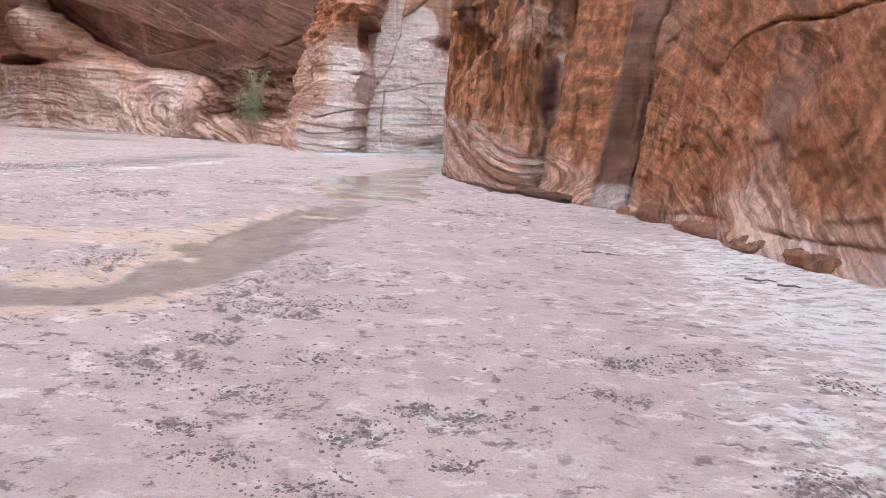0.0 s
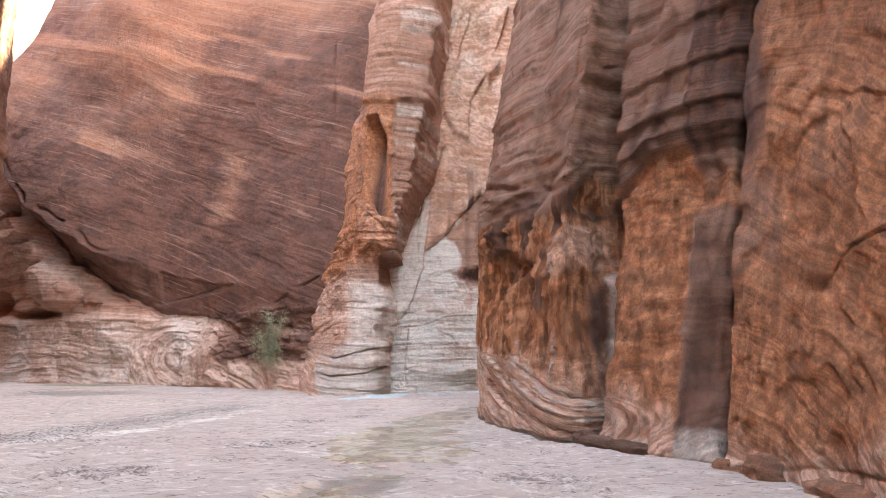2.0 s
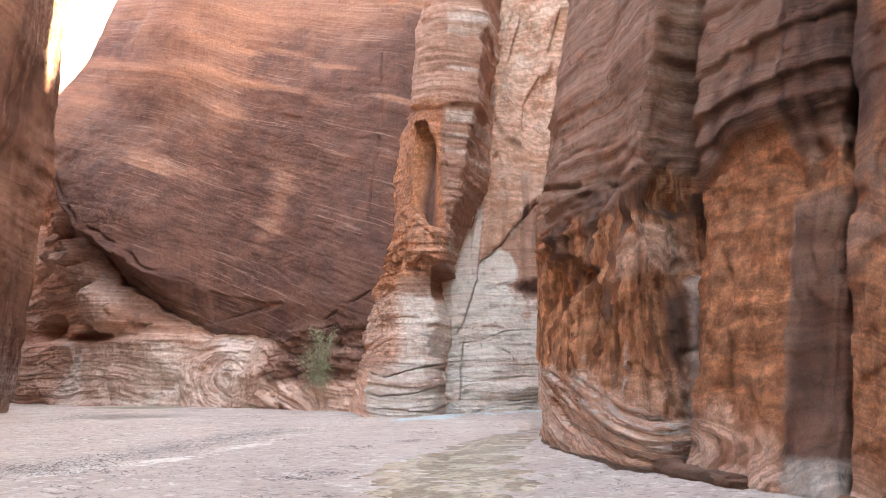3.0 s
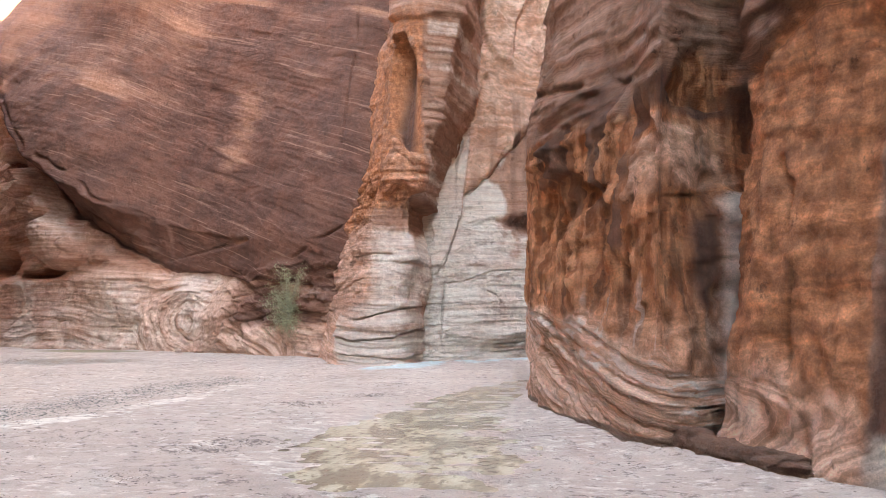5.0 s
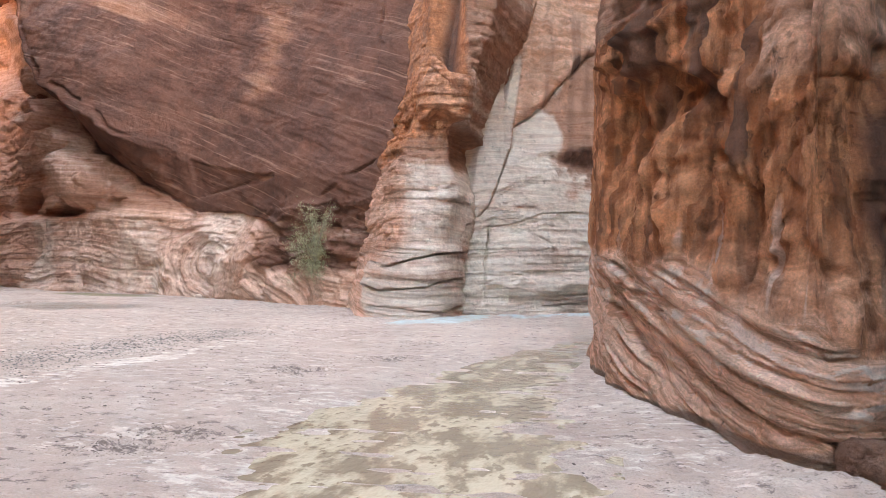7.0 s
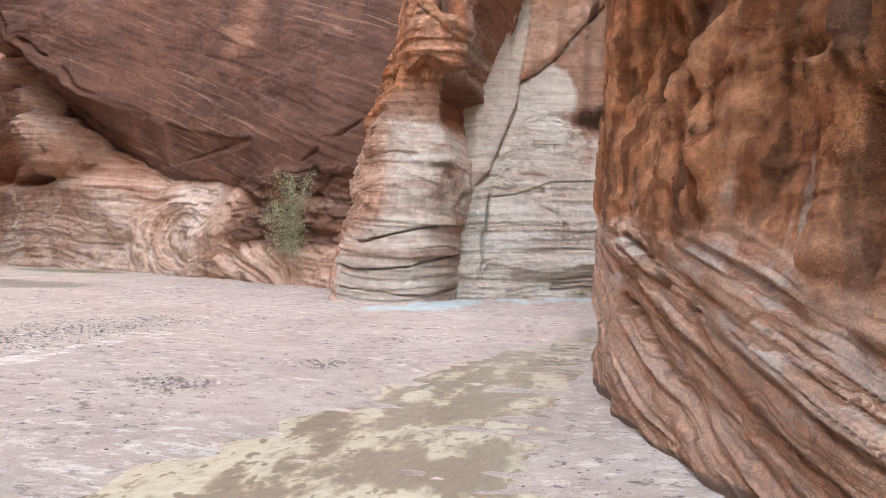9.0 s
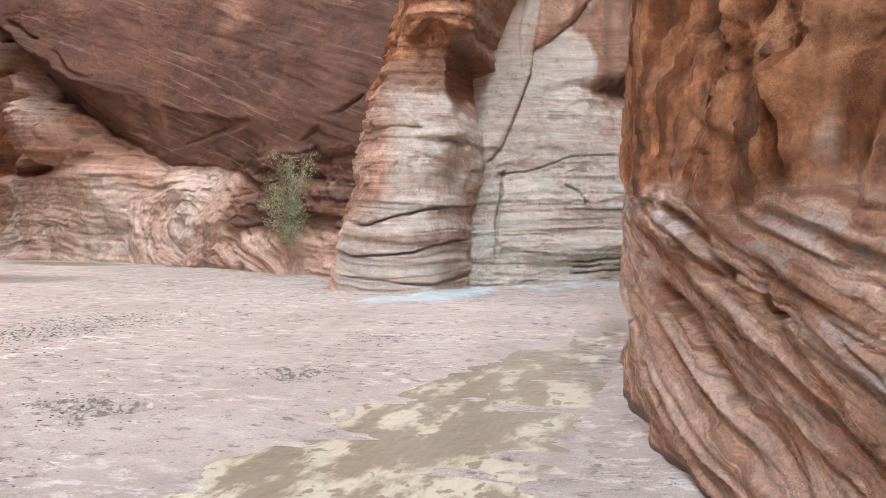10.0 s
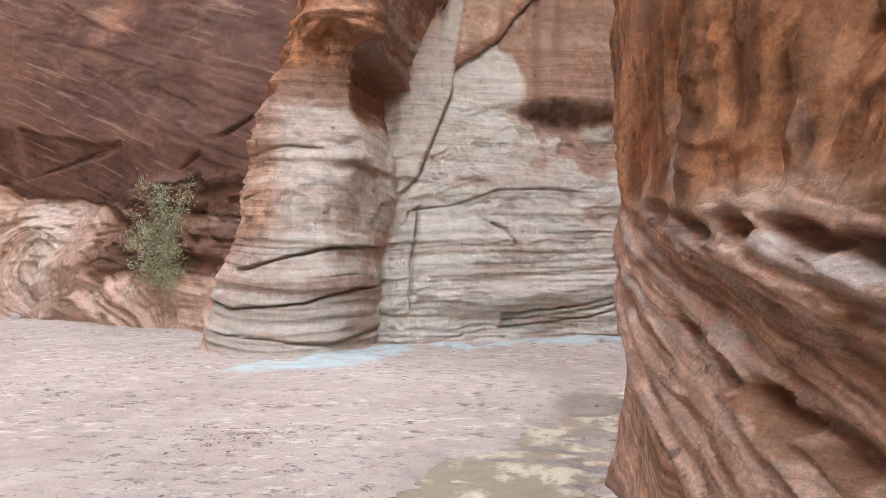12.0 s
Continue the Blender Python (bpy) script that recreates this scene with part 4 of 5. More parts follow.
def near_wall(x, y, z):
    bed = 0.5 * z - 0.3 * (y - 12) + 0.5 * vnoise(y * 0.4, z * 0.4, 1, 15)
    tilt = 0.13 * z
    off = 0.06 * step(0.45, 0.15, z) + 0.14 * fbm(x * 0.6, y * 0.6, z * 0.5, 4, 130) + 0.04 * fbm(x * 3, y * 3, z * 1.2, 4, 131) + 0.02 * ridged(x * 1.5, y * 1.5, z * 0.8, 4, 137) + 0.10 * spall(x * 0.5, y * 0.5, z * 0.5, 2.5, 138, 0.03) + 0.02 * spall(x * 2.2, y * 2.2, z * 0.8, 2, 139, 0.06)
    off = off + 0.014 * ledges(bed, 3.5, 132, x, y) + 0.008 * ledges(bed, 10, 133, x, y)
    off = off + crack(y, z, [(11.9, 2.5), (11.4, 3.0), (10.5, 3.15), (9.5, 3.05), (8, 3.3)], 0.05, 0.08)
    off = off - 0.10 * blob(y, z, 10.5, 2.4, 1.1, 0.6, 0.3) + crack(y, z, [(12.5, 0.3), (11, 0.45), (9.3, 0.42), (7.5, 0.5)], 0.05, 0.05)
    n = fbm(x * 0.6, y * 0.6, z * 0.5, 4, 134)
    ochre = 0.7 + 0.35 * n
    varnish = 0.06 + 0.28 * step(3.5, 6, z) + 0.45 * step(0.8, 2.5, z) * np.maximum(0, fbm(y * 0.5, z * 0.4, 2, 3, 135))
    bleach = 0.30 * np.maximum(0, fbm(x * 2, y * 2, z * 0.5, 3, 136)) + 0.25 * step(0.7, 0.3, z)
    return tilt, off, bed, (varnish, bleach, ochre, 0.6 * step(1.2, 0.1, z + 0.3 * n) + 0.25), 0.3 * step(0.22, 0.15, z)


NEAR = [(9, -90), (8, -50), (6.8, -24), (6.0, -8), (5.4, 1), (4.75, 6), (4.35, 7.8), (3.95, 9.0), (3.6, 10.8), (3.15, 12.4), (2.85, 13.4), (3.05, 13.62), (4.2, 14.05), (7, 14.9)]
rock("wall_east", NEAR, 1, lambda p: 0.028 if p[1] > 7 and p[0] < 4.6 else 0.35, rows_of(0.032, 5, 42, 1.03), near_wall,
     "rough orange-brown sandstone wall with curved fractures", thick=5.0, lean=(0.95, 0.3), smooth=6, material=WALL)


# Opposite wall, and added walls out of view that close and shade the canyon.
def far_wall(x, y, z):
    bed = z + 0.05 * y
    tilt = 0.05 * z
    off = 0.6 * fbm(x * 0.15, y * 0.15, z * 0.1, 3, 140) + 0.15 * fbm(x * 0.8, y * 0.8, z * 0.3, 4, 141) + 0.3 * spall(x * 0.3, y * 0.3, z * 0.2, 2.5, 144, 0.06) + 0.06 * ledges(bed, 2, 142, x, y)
    n = fbm(x * 0.3, y * 0.3, z * 0.12, 3, 143)
    return tilt, off, bed, (0.6 + 0.3 * n, 0.3 + 0.25 * n, 0.2 + 0 * z), 0.0 * z


def west_face(x, y, z):
    _, off, bed, stain, damp = far_wall(x, y, z)
    stain = (stain[0] + 0.08, stain[1] * 0.8, stain[2] * 0.5)
    return 0.05 * z - 0.22 * np.clip(z, 0, 11) - 0.08 * np.clip(z - 11, 0, 12), off * 0.7, bed, stain, damp


# first points are an unseen end wall, added to stop outside bounce light
WEST = [(-61, 70), (-60, 58), (-50, 48), (-40, 42), (-32, 37), (-25.5, 35.0), (-23.2, 33.8), (-22.3, 31.5), (-21, 24), (-18, 12), (-15, 0), (-14, -16), (-16, -40), (-20, -90)]
rock("wall_west", WEST, 1, lambda p: 0.14 if p[1] > 22 and p[0] > -30 else 0.6, rows_of(0.16, 14, 30, 1.04), west_face,
     "purple-brown varnished sandstone wall across the wash", thick=8, lean=(-1, 0.15), smooth=5)
# assumed wall behind the camera, never in view
rock("wall_south", [(-26, -84), (-8, -90), (4, -89), (14, -82)], 1, lambda p: 0.8, rows_of(0.4, 6, 22, 1.08), far_wall,
     "unseen brown wall added to close the wash to the south", thick=8, lean=(0, -1), smooth=3)
# added out of view: plugs gaps between the east rocks against the sun
rock("sun_block_east", [(9.5, -90), (10, -20), (9.5, 10), (10, 28.5)], 1, lambda p: 1.0, rows_of(0.8, 6, 42, 1.05), far_wall,
     "unseen rock mass added behind the near wall to block the sun", thick=12, lean=(1, 0), smooth=3)
# unseen, its height set to keep the sun off the west side
rock("sun_wall_bend", [(22, 22), (21, 30), (22, 42)], 1, lambda p: 0.8, rows_of(0.4, 6, 62, 1.06), far_wall,
     "unseen tall wall added at the far bend to shade the canyon", thick=6, lean=(1, 0), smooth=3)


# ---------------- the floor of the wash ----------------
STREAM = [(-6.0, 3.6), (-4.6, 4.6), (-3.55, 5.6), (-2.75, 6.1), (-2.4, 7.6), (-2.45, 9.6), (-2.25, 11.4), (-1.9, 12.9), (-1.85, 14.4), (-2.05, 16), (-2.05, 18), (-1.75, 20), (-1.45, 21.6), (-0.95, 23.4), (-0.6, 25), (0.1, 26.5), (2, 28.6), (6, 31.2)]
WIDTH = [(3.6, 0.34), (5.6, 0.46), (7.6, 0.40), (9.6, 0.42), (12.9, 0.4), (14.4, 0.85), (16, 0.95), (18, 1.0), (20, 0.9), (22, 0.6), (25, 0.45), (31, 0.5)]


CHURNED = [(-1.45, 5.8, 0.45), (-0.8, 6.0, 0.3), (-1.6, 4.85, 0.2), (-0.85, 4.5, 0.25), (-0.48, 3.45, 0.2), (1.1, 4.9, 0.25), (1.7, 5.0, 0.2), (-1.1, 3.85, 0.2), (-1.3, 3.4, 0.12), (-1.0, 3.1, 0.15),
           (-0.6, 2.9, 0.2), (0.15, 3.75, 0.2), (-0.2, 3.8, 0.08), (0.05, 3.2, 0.1), (-1.8, 4.2, 0.3), (0.9, 4.2, 0.15), (2.5, 4.7, 0.2), (1.7, 3.2, 0.2), (-5.5, 13.0, 0.5), (-8.9, 16.2, 0.9),
           (-4.5, 15.8, 0.35), (-4.2, 16.5, 0.3), (-4.5, 14.3, 0.3), (-3.7, 21.7, 0.4), (-4.6, 20, 0.5), (-3.6, 24, 0.5)]
dice = random.Random(5)
FOOT = [(0.3 + 0.25 * (k % 2) - 0.05 * k + dice.uniform(-0.1, 0.1), 2.6 + 0.62 * k, dice.uniform(-0.3, 0.3)) for k in range(20)]
FOOT += [(dice.uniform(-5.5, 2.5), dice.uniform(2.5, 22), dice.uniform(-1.2, 1.2)) for k in range(26)]


def axis(lo, flo, fhi, hi, fine, grow=1.05):
    mid = list(np.arange(flo, fhi, fine))
    a, d = [flo], fine
    while a[-1] > lo:
        d *= grow
        a.append(a[-1] - d)
    b, d = [mid[-1]], fine
    while b[-1] < hi:
        d *= grow
        b.append(b[-1] + d)
    return np.array(a[:0:-1] + mid + b[1:])


def floor():
    gx, gy = axis(-400, -7, 4.6, 400, 0.045), axis(-400, 1.8, 26, 400, 0.045)
    X, Y = np.meshgrid(gx, gy)
    wx = X + 0.16 * fbm(X * 1.2, Y * 1.2, 0, 3, 200)
    wy = Y + 0.16 * fbm(X * 1.2, Y * 1.2, 4, 3, 201)
    d = line_dist(wx, wy, STREAM) / along(WIDTH, np.clip(Y, 3.6, 31))
    z = ground_z(X, np.clip(Y, -60, 60))
    z = z + 0.03 * fbm(X * 0.25, Y * 0.25, 0, 3, 202) * step(1.0, 3.0, d) + 0.010 * fbm(X * 1.3, Y * 1.3, 0, 4, 203)
    bed = step(1.5, 0.6, d)
    z = z - 0.055 * step(2.4, 0.6, d) - 0.010 * step(1.1, 0.5, d) + 0.026 * bed * fbm(X * 1.6, Y * 5.0, 1, 3, 204)
    bank = np.maximum(0, 1 - np.abs(X - along([(7, 4.6), (9, 3.95), (12.4, 3.15), (14.8, 2.1), (16.6, 0.8), (19.8, -0.35), (23, -0.66)], Y)) / 1.2)
    z = z + 0.05 * bank
    spots = np.zeros_like(X)
    for cx, cy, r in CHURNED:
        spots = np.maximum(spots, 1 - step(0.3, 1.3, np.hypot((X - cx) / (1.5 * r), (Y - cy) / r) + 0.5 * fbm(X * 2.5, Y * 2.5, cx, 2, 208)))
    churn = np.clip(0.16 + 0.62 * fbm(X * 0.45, Y * 0.55, 2, 4, 205) + 0.85 * spots, 0, 1) * step(1.1, 1.7, d)
    z = z + churn * (0.030 * ridged(X * 4, Y * 4, 0, 2, 206) - 0.005)
    scarp = Y - along([(-12, 8.2), (-7, 8.6), (-5.5, 9.4), (-4.8, 10.3), (-3.2, 11.0), (-2.6, 11.2)], X) + 0.12 * vnoise(X * 2, Y * 2, 0, 3)
    z = z + 0.035 * step(0.0, 0.06, scarp) * step(-2.4, -3.4, X) * step(2.5, 0.5, scarp)
    for i in range(46):
        fx, fy, turn = FOOT[i]
        a, b = (X - fx) * math.cos(turn) + (Y - fy) * math.sin(turn), (Y - fy) * math.cos(turn) - (X - fx) * math.sin(turn)
        r = np.hypot(a / 0.06, b / 0.15)
        z = z - 0.022 * step(1.1, 0.7, r) + 0.012 * band(1.0, 1.5, 0.2, r)
    # where the wet film and its painted pale sheen lie
    film_sheen = band(1.6, 9, 1.4, X + 0.8 * fbm(X * 0.6, Y * 0.6, 0, 3, 2)) * step(13.5, 9, Y) * 0.66 + 0.18 * step(3.2, 1.2, d) * step(11, 14, Y) + 0.3 * step(-0.1, 0.4, fbm(X * 0.35, Y * 0.5, 6, 3, 207)) * step(0, -3, X)
    film_sheen = np.clip(film_sheen + 0.5 * step(0.5, 0.2, line_dist(wx, wy, [(-9.5, 14), (-7.3, 18.5), (-6.9, 21.5), (-6.8, 23)])) + 0.3 * step(0.5, 0.1, line_dist(wx, wy, [(-6, 13.5), (-4.9, 16), (-4.6, 18)])), 0, 1)
    film_sheen = np.maximum(film_sheen, 0.36 * step(-1.6, -0.9, X) * step(1.6, 0.2, X) * band(13, 23, 1.5, Y))
    clay = step(0.85, 0.4, line_dist(X, Y, [(-4.9, 28.1), (-4.4, 28.3), (-3.9, 29.6), (-3.5, 30.8), (-1.6, 31.9), (0.4, 32.9), (4, 33.6)]) + 0.3 * fbm(X, Y, 0, 2, 9))
    clay = clay * step(-0.6, -0.1, fbm(X * 1.3, Y * 1.3, 3, 3, 210))
    z = z + 0.06 * clay
    silt = 0.75 * step(2.9, 1.6, d) * step(14, 11, Y) * step(-1.6, -2.6, X) + 0.8 * step(0.8, 0.3, np.abs(Y - 8.5 - 0.25 * (X + 4.6))) * step(-2.6, -3.4, X) * step(-9, -7, X) + 0.25 * step(25, 30, Y)
    algae = step(1.0, 0.5, np.hypot((X + 18.4) / 3.0, (Y - 36.2) / 1.1))
    wet = step(1.4, 1.0, d + 0.45 * fbm(X * 2.2, Y * 2.2, 1, 3, 211)) * (0.35 + 0.65 * step(13.5, 12.0, Y)) + step(1.0, 0.7, np.hypot((X + 15.6) / 1.8, (Y - 30.3) / 1.6) + 0.3 * vnoise(X, Y, 0, 4)) + 0.4 * step(0.55, 0.2, line_dist(wx, wy, [(-1.3, 22.9), (-0.95, 25), (-0.6, 26.6), (-1.4, 29)]))
    n = np.arange(X.size).reshape(X.shape)
    quads = np.stack([n[:-1, :-1], n[:-1, 1:], n[1:, 1:], n[1:, :-1]], -1).reshape(-1, 4)
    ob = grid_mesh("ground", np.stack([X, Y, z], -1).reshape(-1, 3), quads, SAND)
    for key, v in (("film_sheen", film_sheen), ("churn", churn), ("clay", clay), ("algae", algae), ("wet", np.clip(wet, 0, 1)), ("silt", np.clip(silt, 0, 1))):
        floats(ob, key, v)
    return tagged(ob, "pinkish grey damp river sand with churned mud and footprints", "sand", kind="structure")


floor()


def stream():
    line = spline(STREAM[6:], lambda p: 0.25)
    t = np.gradient(line, axis=0)
    t /= np.linalg.norm(t, axis=1, keepdims=True)
    w = along(WIDTH, line[:, 1]) * 1.7
    across = np.linspace(-1, 1, 9)
    P = np.stack([line[:, None, 0] - t[:, None, 1] * w[:, None] * across, line[:, None, 1] + t[:, None, 0] * w[:, None] * across, np.zeros((len(line), 9))], -1)
    P[..., 2] = ground_z(P[..., 0], P[..., 1]) - 0.040 + 0.02 * step(20.5, 22.5, P[..., 1]) - 0.035 * step(15.5, 12.5, P[..., 1])
    n = np.arange(P.shape[0] * 9).reshape(-1, 9)
    quads = np.stack([n[:-1, :-1], n[:-1, 1:], n[1:, 1:], n[1:, :-1]], -1).reshape(-1, 4)[:, ::-1]
    return tagged(grid_mesh("water", P.reshape(-1, 3), quads, WATER), "shallow khaki muddy stream in the sand", "water", kind="structure")


stream()


# ---------------- loose things ----------------
def part(name, bm, material, parent=None, label=""):
    me = bpy.data.meshes.new(name)
    bm.to_mesh(me)
    bm.free()
    me.materials.append(material)
    for p in me.polygons:
        p.use_smooth = True
    ob = new(name, me)
    ob.parent = parent
    return tagged(ob, label) if label else ob


def boulder(name, place, size, turn, seed, label, blocky=0.5, stain=(0.15, 0.25, 0.45), wet=0.0):
    """A weathered block: a rounded cuboid, broken by noise."""
    bm = bmesh.new()
    bmesh.ops.create_icosphere(bm, subdivisions=6, radius=1)
    co = np.array([v.co for v in bm.verts])
    co = co / (np.abs(co) ** 4).sum(1, keepdims=True) ** 0.25 * blocky + co * (1 - blocky)
    q = co * np.array(size) / 0.45
    k = 1 + 0.16 * fbm(q[:, 0] * 1.3, q[:, 1] * 1.3, q[:, 2] * 1.3 + seed, 3, seed) + 0.07 * ridged(q[:, 0] * 2.5, q[:, 1] * 2.5, q[:, 2] * 2.5, 3, seed + 5) + 0.10 * spall(q[:, 0], q[:, 1], q[:, 2] * 1.5, 2.5, seed + 9, 0.08)
    co = co * k[:, None] * np.array(size) / 2
    for v, c in zip(bm.verts, co):
        v.co = c
    ob = part(name, bm, ROCK)
    n = len(co)
    floats(ob, "bed", co[:, 2]), floats(ob, "damp", wet + 0.6 * step(-0.2 * size[2], -0.5 * size[2], co[:, 2]))
    rgb = ob.data.attributes.new("stain", "FLOAT_COLOR", "POINT")
    rgb.data.foreach_set("color", np.tile(np.array([*stain, 0], np.float32), n))
    ob.matrix_world = pose(*place, 0, 0, turn)
    return tagged(ob, label, "boulder", "blocks at the wall foot", "thing")


boulder("boulder", (3.12, 12.65, 0.26), (0.42, 0.5, 0.42), 20, 3, "squat orange sandstone block at the foot of the wall")
boulder("boulder", (2.82, 13.42, 0.20), (0.26, 0.3, 0.22), 50, 5, "small brown sandstone block beside the dark crevice")
boulder("boulder", (3.52, 11.3, 0.18), (0.5, 1.1, 0.30), 10, 7, "low worn sandstone block against the wall")
boulder("boulder", (3.80, 9.9, 0.18), (0.5, 1.0, 0.36), 14, 9, "low wedge-shaped sandstone block against the wall")
boulder("boulder", (4.1, 8.75, 0.16), (0.5, 0.9, 0.34), 24, 11, "low broken sandstone block against the wall")
boulder("rock_ledge", (1.66, 15.72, 0.20), (0.52, 2.0, 0.28), 25, 13, "low dark mossy ledge at the foot of the pillar", 0.7, (0.4, 0.1, 0.2), 0.46)
boulder("rock_ledge", (1.30, 16.45, 0.26), (0.4, 0.5, 0.28), 24, 15, "crumbling mossy block in the mouth of the crevice", 0.7, (0.5, 0.1, 0.1), 0.4)
for where, size, turn, seed in (((-26.6, 43.0, 8.9), (1.5, 1.6, 1.3), 20, 21), ((-24.9, 42.1, 8.1), (1.9, 1.7, 1.1), -15, 23)):
    boulder("boulder", where, size, turn, seed, "rounded tan block wedged under the dark overhang")
boulder("stone", (-14.6, 35.9, 0.42), (0.22, 0.2, 0.16), 10, 27, "small pale stone on the sand below the cliff", 0.3, (0, 0.9, 0))


def plain(name, colour, rough=0.85, spread=0.35, scale=25.0):
    m, tree, bsdf = tree_of(name)
    g = Graph(tree)
    n = g.noise(g.coords(), scale, 4)
    isle = g.node("ShaderNodeNewGeometry").outputs["Random Per Island"]
    k = g.math("ADD", g.math("MULTIPLY_ADD", n, spread, 1 - spread), g.math("MULTIPLY_ADD", isle, spread, -spread / 2))
    g.link(g.mix(1.0, colour, g.xyz(k, k, k), "MULTIPLY"), bsdf.inputs["Base Color"])
    bsdf.inputs["Roughness"].default_value = rough
    return m


MUD = plain("dark_mud", (0.19, 0.148, 0.13))
GRAVEL = plain("grey_gravel", (0.25, 0.24, 0.22), spread=0.7)
LEAF = plain("grey_green_leaf", (0.50, 0.50, 0.30), 0.7, 0.6)
STEM = plain("dry_stem", (0.34, 0.31, 0.26), 0.8)


def lumps(name, spots, material, label, category):
    """Many small uneven lumps on the sand, joined: spots are x, y, size."""
    base = bmesh.new()
    bmesh.ops.create_icosphere(base, subdivisions=1, radius=1)
    base.verts.ensure_lookup_table()
    shape = np.array([v.co for v in base.verts])
    tris = np.array([[v.index for v in f.verts] for f in base.faces])
    base.free()
    rng = np.random.default_rng(3)
    spots = np.array(spots)
    n, k = len(spots), len(shape)
    a = rng.uniform(0, 6.28, n)
    size = spots[:, 2, None, None] * rng.uniform(0.6, 1.4, (n, 1, 3)) * np.array([1.2, 1.0, 0.55])
    co = shape[None] * size * rng.uniform(0.75, 1.25, (n, k, 1))
    ca, sa = np.cos(a)[:, None], np.sin(a)[:, None]
    x, y = co[..., 0] * ca - co[..., 1] * sa + spots[:, 0, None], co[..., 0] * sa + co[..., 1] * ca + spots[:, 1, None]
    P = np.stack([x, y, co[..., 2] + spots[:, 3, None]], -1).reshape(-1, 3)
    F = (tris[None] + (np.arange(n) * k)[:, None, None]).reshape(-1, 3)
    me = bpy.data.meshes.new(name)
    me.from_pydata(P.tolist(), [], F.tolist())
    me.materials.append(material)
    me.polygons.foreach_set("use_smooth", np.ones(len(F), bool))
    return tagged(new(name, me), label, category, kind="stuff")


def on_ground(points):
    """Heights of the sand under points (x, y, size)."""
    deps = bpy.context.evaluated_depsgraph_get()
    sand = bpy.data.objects["ground"].evaluated_get(deps)
    out = []
    for x, y, r in points:
        hit, place, _, _ = sand.ray_cast(Vector((x, y, 3)), Vector((0, 0, -1)))
        out.append((x, y, r, place.z if hit else 0.01 * y))
    return out


def scatter():
    rng = np.random.default_rng(11)
    crumbs = []
    for cx, cy, r in CHURNED:
        for _ in range(int(420 * min(1.0, r + 0.35))):
            crumbs.append((cx + rng.normal(0, 0.75 * r), cy + rng.normal(0, 0.5 * r), 0.003 + 0.011 * rng.random() ** 4))
    for _ in range(9000):
        x, y = rng.uniform(-7, 3), rng.uniform(2.2, 25)
        if vnoise(x * 0.9, y * 1.1, 3, 44) + 0.4 * vnoise(x * 3, y * 3, 3, 45) > 0.22 and line_dist(np.array(x), np.array(y), STREAM) > 1.0:
            crumbs.append((x, y, 0.003 + 0.012 * rng.random() ** 4))
    lumps("mud_crumbs", on_ground(crumbs), MUD, "dark crumbs of churned mud strewn over the sand", "mud")
    stones = []
    for _ in range(5200):
        t = rng.random()
        cx, cy = along([(0, -9.3), (0.4, -8.6), (0.7, -8.3), (1, -7.6)], t), 15.5 + 9.5 * t
        stones.append((cx + rng.normal(0, 0.55), cy + rng.normal(0, 0.4), 0.005 + 0.014 * rng.random() ** 2))
    for _ in range(260):
        stones.append((rng.normal(-0.15, 0.22), rng.normal(25.4, 0.5), 0.006 + 0.02 * rng.random() ** 2))
    lumps("gravel", on_ground(stones), GRAVEL, "grey river gravel in a long bar on the sand", "gravel")


scatter()


def tube(bm, pts, radius):
    rings = []
    for i, p in enumerate(pts):
        r = radius * (1 - 0.7 * i / (len(pts) - 1))
        rings.append([bm.verts.new((p[0] + r * math.cos(a), p[1] + r * math.sin(a), p[2])) for a in (0, 1.57, 3.14, 4.71)])
    for a, b in zip(rings, rings[1:]):
        for k in range(4):
            bm.faces.new((a[k], a[(k + 1) % 4], b[(k + 1) % 4], b[k]))


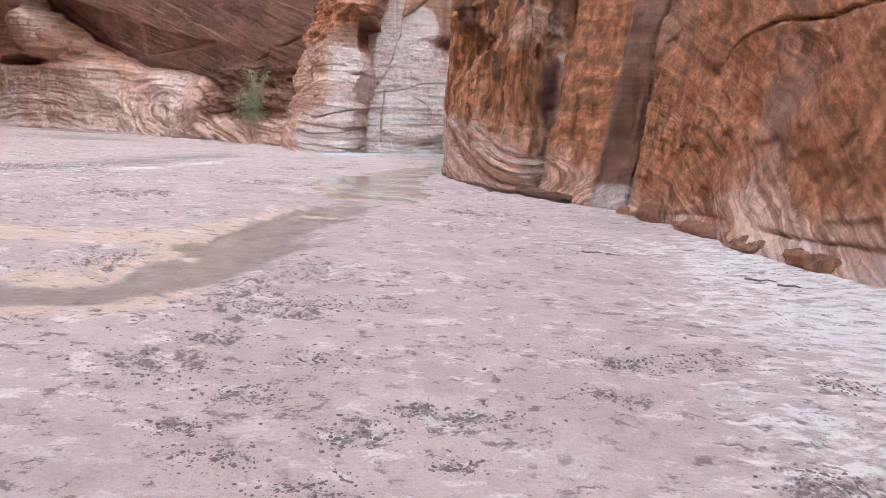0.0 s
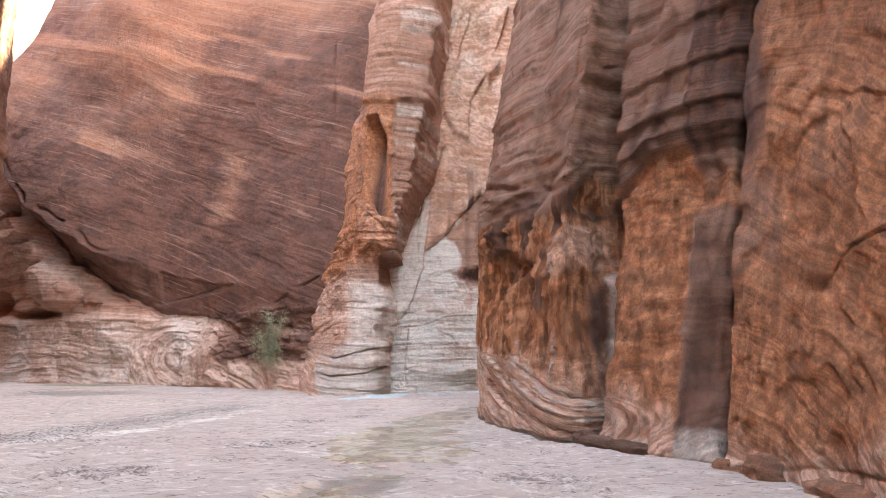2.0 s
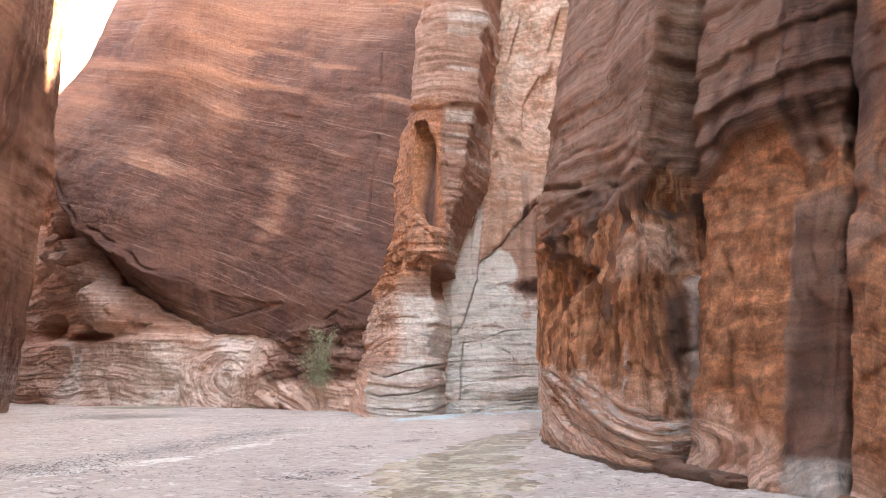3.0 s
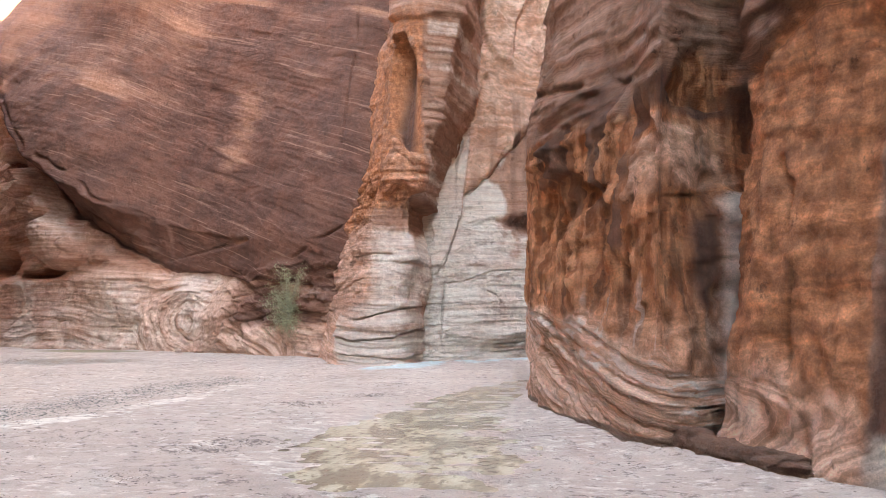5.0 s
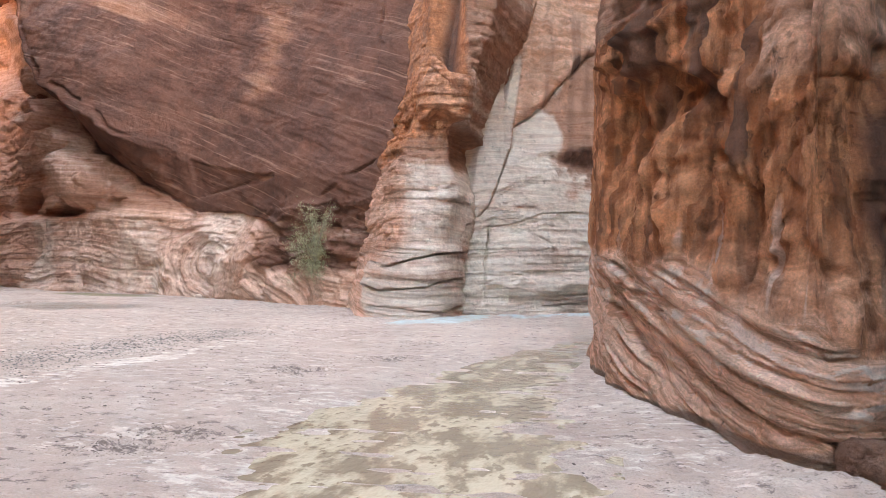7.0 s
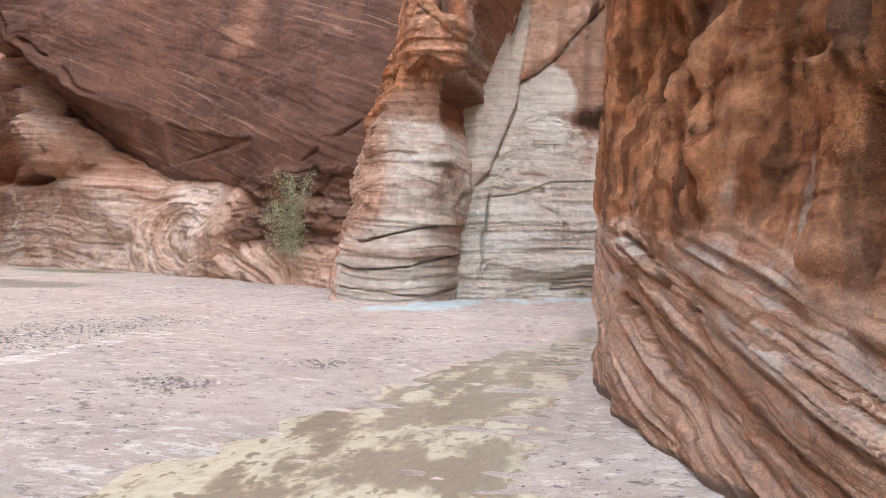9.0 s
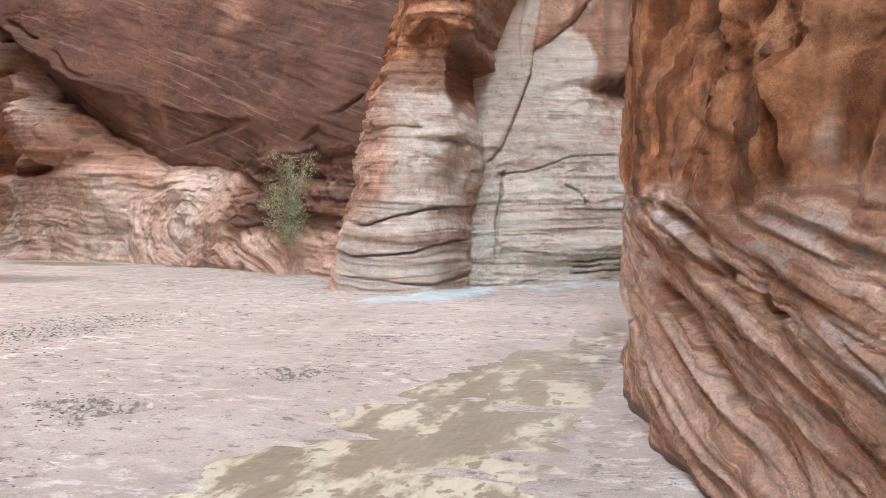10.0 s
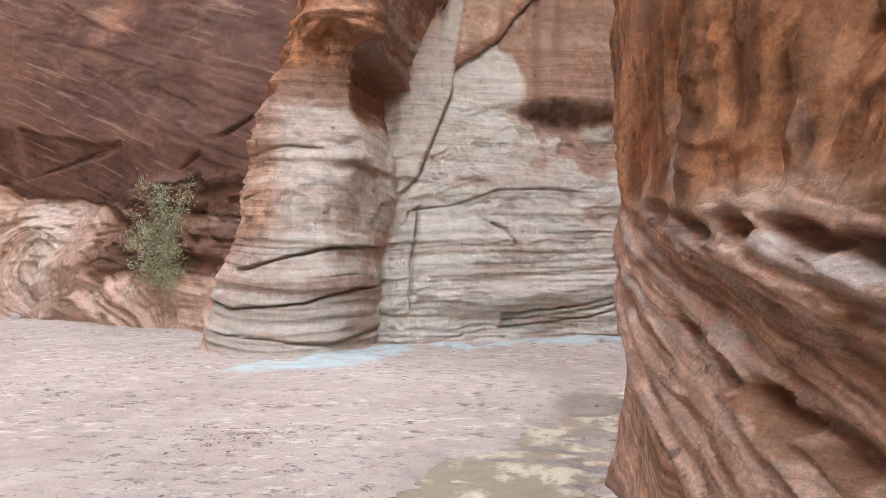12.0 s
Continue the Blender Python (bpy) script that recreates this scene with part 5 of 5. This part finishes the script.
def shrub(root):
    base = new("shrub")
    base.location = root
    rng = random.Random(8)
    leaves = bmesh.new()
    for i in range(22):
        ang, out, up = rng.uniform(-2.9, -0.2), rng.uniform(0.3, 0.95), rng.uniform(0.5, 2.2)
        dx, dy = 1.15 * math.cos(ang) * out, 0.7 * math.sin(ang) * out
        droop = rng.random() < 0.35
        if droop:
            up = rng.uniform(-0.5, 0.3)
        pts = [(dx * t ** 1.2 + rng.uniform(-0.03, 0.03), dy * t + rng.uniform(-0.03, 0.03), up * t - 0.25 * t * t) for t in np.linspace(0, 1, 7)]
        bm = bmesh.new()
        tube(bm, pts, 0.013)
        part("stem", bm, STEM, base, "thin dry grey stem")
        for k in range(190):
            t = rng.uniform(0.25, 1.05)
            j = min(5, int(t * 6))
            p = Vector(pts[j]).lerp(Vector(pts[j + 1]), t * 6 - j) + Vector((rng.gauss(0, 0.10), rng.gauss(0, 0.08), rng.gauss(0, 0.10)))
            w = Vector((rng.gauss(0, 1), rng.gauss(0, 1), rng.gauss(0.4, 1))).normalized()
            side = w.cross(Vector((rng.gauss(0, 1), rng.gauss(0, 1), rng.gauss(0, 1)))).normalized()
            ln, wd = rng.uniform(0.06, 0.13), rng.uniform(0.006, 0.012)
            vs = [leaves.verts.new(q) for q in (p, p + w * ln * 0.5 + side * wd, p + w * ln, p + w * ln * 0.5 - side * wd)]
            leaves.faces.new(vs)
    part("foliage", leaves, LEAF, base, "sparse grey-green narrow leaves")
    return tagged(base, "straggly grey-green shrub rooted in the cliff foot", "shrub", kind="thing")


shrub((-9.45, 33.95, 1.75))


def stick(x, y, length, turn, seed):
    """A thin dark twig lying on the sand."""
    rng = random.Random(seed)
    bm = bmesh.new()
    tube(bm, [(rng.uniform(-0.012, 0.012), rng.uniform(-0.01, 0.01), length * (k / 6 - 0.5)) for k in range(7)], 0.012)
    ob = part("stick", bm, MUD)
    ob.matrix_world = pose(x, y, on_ground([(x, y, 0)])[0][3] + 0.008, 0, 90, turn)
    return tagged(ob, "thin dark twig lying on the damp sand", "stick", "twigs on the sand", "thing")


for x, y, length, turn, seed in ((1.62, 9.3, 0.30, 5, 1), (1.86, 9.2, 0.22, -8, 2), (3.25, 8.05, 0.45, -14, 3), (3.5, 7.75, 0.5, -10, 4)):
    stick(x, y, length, turn, seed)
